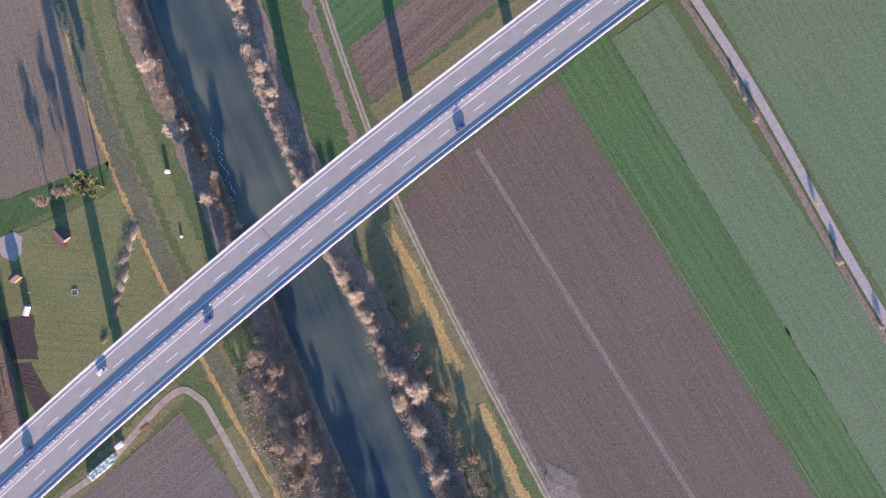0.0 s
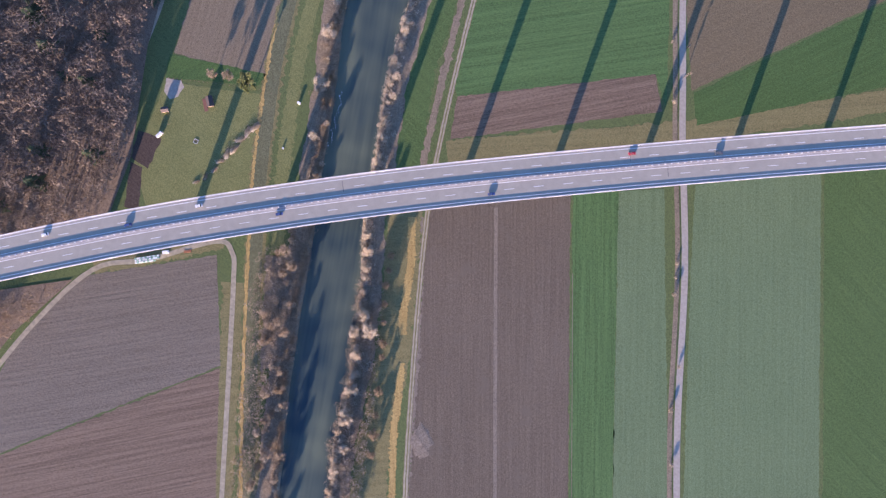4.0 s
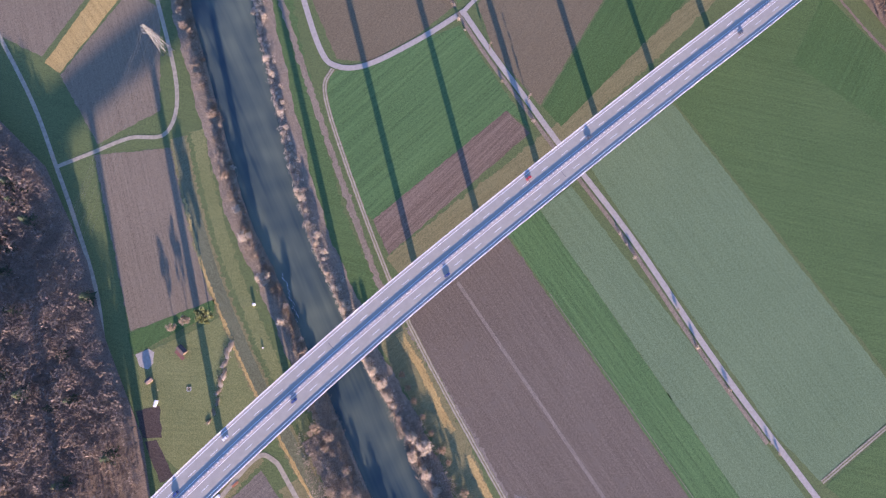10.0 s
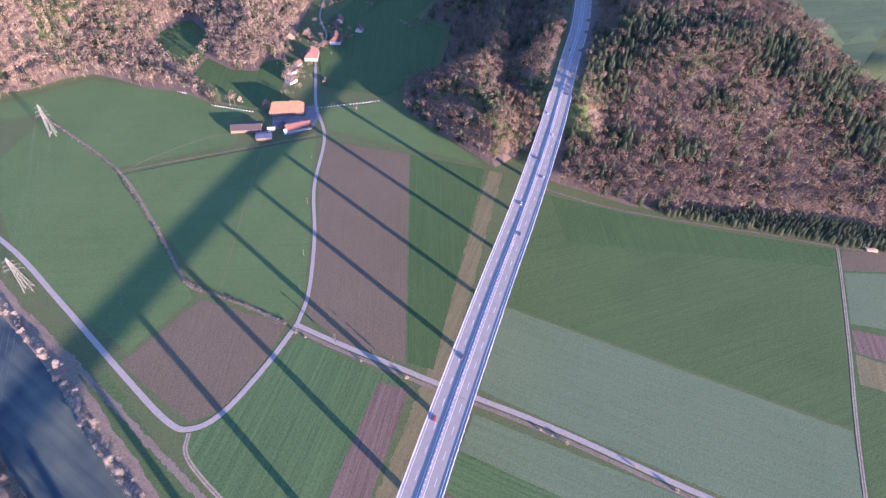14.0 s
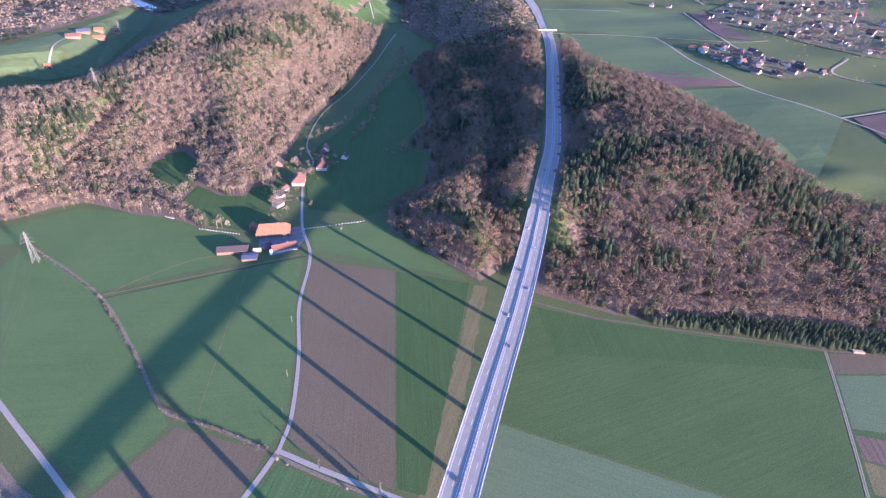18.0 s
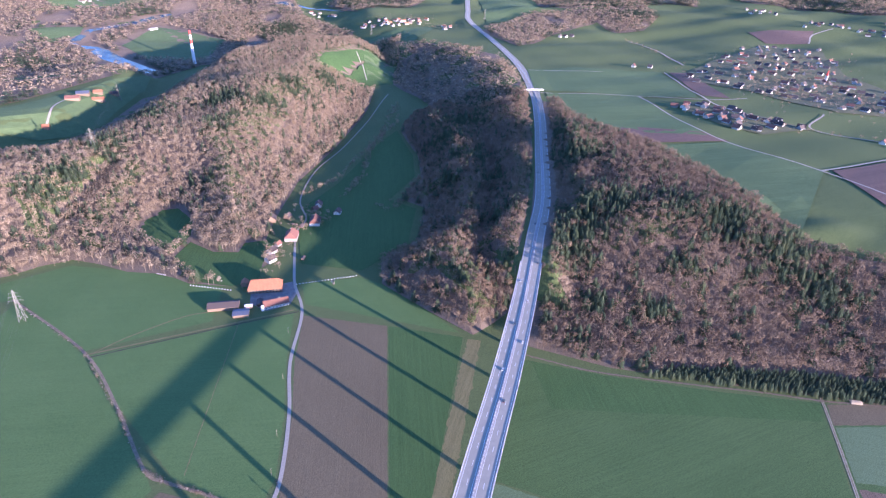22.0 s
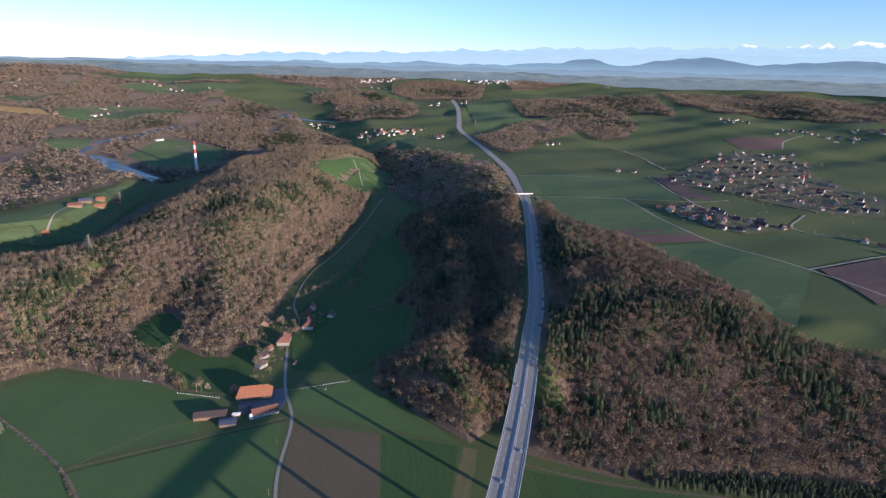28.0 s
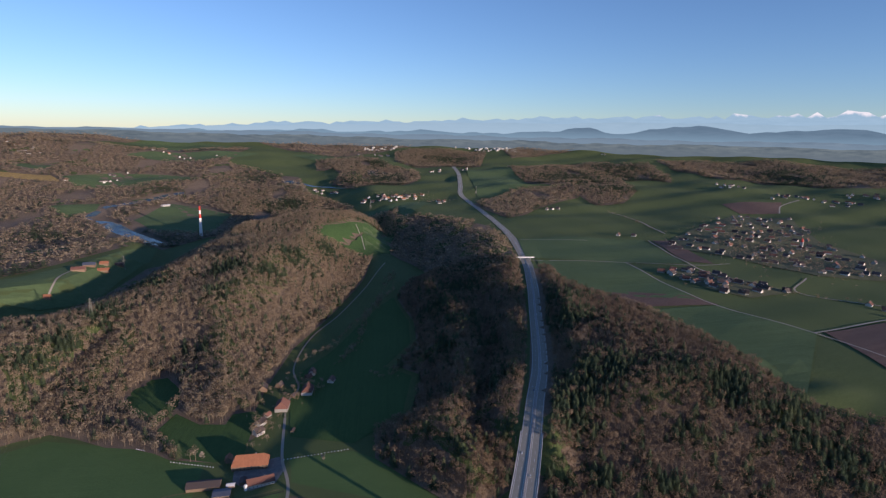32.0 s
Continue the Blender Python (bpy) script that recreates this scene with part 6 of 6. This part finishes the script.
for k_, (x, y, s_) in enumerate(((-147, 17, 3.3), (-150, 12, 3.0), (-152, 5, 2.7), (-153, -3, 3.0), (-156, -8, 3.0), (-158, -15, 2.0), (-159, -22, 1.9), (-162, -29, 1.6), (-166, -35, 1.4))):
    q_ = np.random.default_rng(k_)
    n_ = 460
    c_ = q_.normal(0, 1, (n_, 3)) * np.array([s_ * 0.42, s_ * 0.85, s_ * 0.2])
    c_[:, 2] = np.abs(c_[:, 2]) + 0.1
    w_ = q_.normal(0, 1, (n_, 3))
    w_ /= np.linalg.norm(w_, axis=1)[:, None]
    w_[:, 2] *= 0.4
    s2 = np.cross(w_, q_.normal(0, 1, (n_, 3)))
    v_ = np.stack([c_ - s2 * 0.06, c_ + s2 * 0.06, c_ + w_ * 0.9], 1).reshape(-1, 3)
    v_[:, 2] = np.maximum(v_[:, 2], 0.02)
    bm = bmesh.new()
    bmesh.ops.create_icosphere(bm, subdivisions=3, radius=1.0)
    hv = np.array([p_.co[:] for p_ in bm.verts])
    hf = np.array([[p_.index for p_ in g_.verts] for g_ in bm.faces])
    bm.free()
    hv = hv * (1 + 0.22 * np.sin(hv[:, [1]] * 5 + k_) * np.cos(hv[:, [0]] * 7)) * np.array([s_ * 0.6, s_ * 1.45, s_ * 0.24])
    hv[:, 2] = np.maximum(hv[:, 2], -0.05)
    hf = hf + 3 * n_
    v_ = np.concatenate([v_, hv])
    ob = tagged(arrays_ob("brush_mound", v_, np.concatenate([np.arange(3 * n_).reshape(-1, 3), hf]), M_brush), "pale heap of cut branches on the lawn", "brush pile", "row of brush piles")
    ob.location, ob.rotation_euler = (x, y, 0.08), (0, 0, -0.35 + 0.5 * math.sin(k_ * 2.1))
for x, y in ((-201, -8), (-168, 15)):
    bm = bmesh.new()
    add_bar(bm, (0, 0, -0.2), (0, 0, 2.6), 0.12, 0.1, 8)
    tagged(part("garden_post", bm, M_logs), "pale wooden post standing on the lawn", "post", "posts in the garden").location = (x, y, 0.08)
boards = empty("board_stack", (-150, -81, 0.1), "low stack of orange-brown boards under the bridge edge", "board stack", turn=0.6)
for k_ in range(6):
    bm = bmesh.new()
    add_box(bm, -2.6, -0.9 + 0.6 * (k_ % 3), 0.12 * (k_ // 3), 2.6, -0.36 + 0.6 * (k_ % 3), 0.1 + 0.12 * (k_ // 3))
    part("board", bm, M_tile_orange, boards)
bm = bmesh.new()
add_box(bm, -1.0, -0.8, 0, 1.0, 0.8, 1.9)
bmesh.ops.bevel(bm, geom=bm.edges[:], offset=0.12, segments=1, affect="EDGES")
ob = tagged(part("gauge_hut", bm, M_whitepaint), "small white measuring hut on the river bank", "hut")
ob.location = (-127, 46, 0.1)
bm = bmesh.new()
add_box(bm, -0.6, -0.6, 0, 0.6, 0.6, 1.0)
bmesh.ops.bevel(bm, geom=bm.edges[:], offset=0.15, segments=1, affect="EDGES")
ob = tagged(part("marker_stone", bm, M_lightcon), "pale marker stone in the grass", "stone")
ob.location = (-123, 13, 0.1)


def fence(name, points, gap, tall, thick_, material, label, group=""):
    ob = empty(name, (0, 0, 0), label, "fence", group)
    p_ = np.array(points, float)
    s_ = np.r_[0, np.cumsum(np.linalg.norm(np.diff(p_, axis=0), axis=1))]
    me = None
    for d in np.arange(0, s_[-1], gap):
        x, y = np.interp(d, s_, p_[:, 0]), np.interp(d, s_, p_[:, 1])
        if me is None:
            bm = bmesh.new()
            add_box(bm, -thick_, -thick_, -0.3, thick_, thick_, tall)
            me = part("post", bm, material, ob).data
            o = ob.children[0]
        else:
            o = new("post", me)
            o.parent = ob
        o.location = ground_at(x, y)
    return ob


fence("fence", [(-218, 20), (-190, 30), (-156, 42), (-128, 46)], 3.0, 1.2, 0.12, M_wood, "weathered post fence behind the garden")
fence("post_row", [(258, 556), (291, 541), (334, 522)], 4.2, 0.9, 0.45, M_whitepaint, "row of white concrete blocks along the farm brook")
fence("post_row", [(130, 700), (137, 687)], 2.6, 0.9, 0.45, M_whitepaint, "short row of white concrete blocks at the meadow edge")
fence("post_row", [(152, 642), (169, 620), (188, 595)], 4.0, 0.9, 0.45, M_whitepaint, "row of white concrete blocks along the meadow edge")

# logs stacked at the wood edge
logs = empty("log_pile", ground_at(574, -16, 0.2), "pile of pale felled logs at the wood edge", "log pile", turn=-0.87)
bm = bmesh.new()
bmesh.ops.create_cone(bm, cap_ends=True, segments=10, radius1=0.34, radius2=0.3, depth=11, matrix=Matrix.Rotation(1.5708, 4, "Y"))
log_me = part("log", bm, M_logs, logs).data
first = logs.children[0]
first.location = (0, 0, 0.34)
for k_ in range(1, 18):
    row, col = divmod(k_, 6)
    o = new("log", log_me)
    o.parent = logs
    o.location = (r_.uniform(-0.8, 0.8), (col + 0.5 * row) * 0.68, 0.34 + row * 0.58)
# wooden poles beside the farm road
for x, y in ((152, 402), (110, 337), (85, 301), (196, 468)):
    pole = empty("utility_pole", ground_at(x, y), "weathered wooden utility pole beside the road", "pole", "poles by the farm road", 0.6)
    bm = bmesh.new()
    add_bar(bm, (0, 0, -0.3), (0, 0, 8.0), 0.16, 0.11, 8)
    part("shaft", bm, M_logs, pole)
    bm = bmesh.new()
    add_box(bm, -0.8, -0.06, 7.4, 0.8, 0.06, 7.55)
    part("crossbar", bm, M_logs, pole)
    for sx in (-0.65, 0.65):
        bm = bmesh.new()
        add_bar(bm, (sx, 0, 7.55), (sx, 0, 7.8), 0.06, 0.04, 6)
        part("insulator", bm, M_whitepaint, pole)
# heap of pale earth at the edge of the ploughed field
bm = bmesh.new()
bmesh.ops.create_icosphere(bm, subdivisions=4, radius=1.0)
for q_ in bm.verts:
    k_ = 1 + 0.16 * math.sin(q_.co.x * 6 + 1) * math.cos(q_.co.y * 7) + 0.08 * math.sin(q_.co.x * 17 + q_.co.y * 13)
    q_.co = Vector((q_.co.x * 11.5 * k_, q_.co.y * 7.5 * k_, max(-0.1, q_.co.z * 0.35 * k_)))
heap = tagged(part("earth_mound", bm, M_trace), "low heap of pale loose earth at the field edge", "earth heap")
heap.location, heap.rotation_euler = ground_at(55, -127), (0, 0, -1.1)

# ---- power line ----
M_pylon = plain("pylon_steel", (0.24, 0.24, 0.2), 0.65, 0.2, 0.1)


def pylon(x, y, tall, turn):
    ob = empty("pylon", ground_at(x, y), "tall lattice steel power pylon", "pylon", "power line", turn)
    corner = [(-1, -1), (1, -1), (1, 1), (-1, 1)]
    levels = [(0, 3.6), (tall * 0.25, 2.6), (tall * 0.5, 1.8), (tall * 0.7, 1.2), (tall * 0.88, 0.9), (tall, 0.25)]
    for k_, (u_, w_) in enumerate(corner):
        bm = bmesh.new()
        for (z0, r0), (z1, r1) in zip(levels, levels[1:]):
            add_bar(bm, (u_ * r0, w_ * r0, z0 - (0.5 if z0 == 0 else 0)), (u_ * r1, w_ * r1, z1), 0.2)
        part("leg", bm, M_pylon, ob)
        u2, w2 = corner[(k_ + 1) % 4]
        bm = bmesh.new()
        for (z0, r0), (z1, r1) in zip(levels, levels[1:]):
            add_bar(bm, (u_ * r0, w_ * r0, z0), (u2 * r1, w2 * r1, z1), 0.11)
            add_bar(bm, (u2 * r0, w2 * r0, z0), (u_ * r1, w_ * r1, z1), 0.11)
        part("bracing", bm, M_pylon, ob)
    for z_, half in ((tall * 0.66, 7.5), (tall * 0.78, 6.0), (tall * 0.9, 4.5)):
        bm = bmesh.new()
        add_bar(bm, (-half, 0, z_), (half, 0, z_), 0.16)
        add_bar(bm, (-half, 0, z_), (0, 0.8, z_ + 1.6), 0.1)
        add_bar(bm, (half, 0, z_), (0, -0.8, z_ + 1.6), 0.1)
        add_bar(bm, (-half, 0, z_ + 0.02), (-half, 0, z_ - 2.0), 0.12)
        add_bar(bm, (half, 0, z_ + 0.02), (half, 0, z_ - 2.0), 0.12)
        part("cross_arm", bm, M_pylon, ob)
    return ob


LINE = [(-330, -90), (-181, 259), (-106, 451), (-24, 690), (178, 1128), (355, 1602), (500, 2350)]
for k_, (x, y) in enumerate(LINE):
    x0, y0 = LINE[max(0, k_ - 1)]
    x1, y1 = LINE[min(len(LINE) - 1, k_ + 1)]
    pylon(x, y, 42, math.atan2(y1 - y0, x1 - x0) + 1.5708)
for (xa, ya), (xb, yb) in zip(LINE, LINE[1:]):
    ang = math.atan2(yb - ya, xb - xa) + 1.5708
    ga, gb = height(xa, ya), height(xb, yb)
    for z_, half in ((25.7, 7.5), (30.8, 6.0), (35.8, 4.5)):
        for s_ in (-1, 1):
            pts_, bm = [], bmesh.new()
            for q_ in range(13):
                f_ = q_ / 12
                pts_.append(Vector((xa + (xb - xa) * f_ + math.cos(ang) * half * s_, ya + (yb - ya) * f_ + math.sin(ang) * half * s_, ga + (gb - ga) * f_ + z_ - 34 * f_ * (1 - f_))))
            rings = [[bm.verts.new(p_ + Vector((0.05 * math.sin(ang + d_), -0.05 * math.cos(ang + d_), 0.05 * math.sin(2.1 * d_)))) for d_ in (0.0, 1.3, 2.6)] for p_ in pts_]
            for ra_, rb_ in zip(rings, rings[1:]):
                for d_ in range(3):
                    bm.faces.new([ra_[d_], ra_[(d_ + 1) % 3], rb_[(d_ + 1) % 3], rb_[d_]])
            tagged(part("power_cable", bm, M_pylon), "thin sagging power cable between pylons", "cable", "power line spans")
for x, y in ((793, 2064), (1500, 2050), (2050, 1900)):
    pylon(x, y, 46, 0.5)

patch("field", [(242, 508), (300, 415), (348, 338), (350, 400), (344, 484), (334, 516), (264, 552)], M_green_m, 0.05, "green meadow between the farm road and the wood")
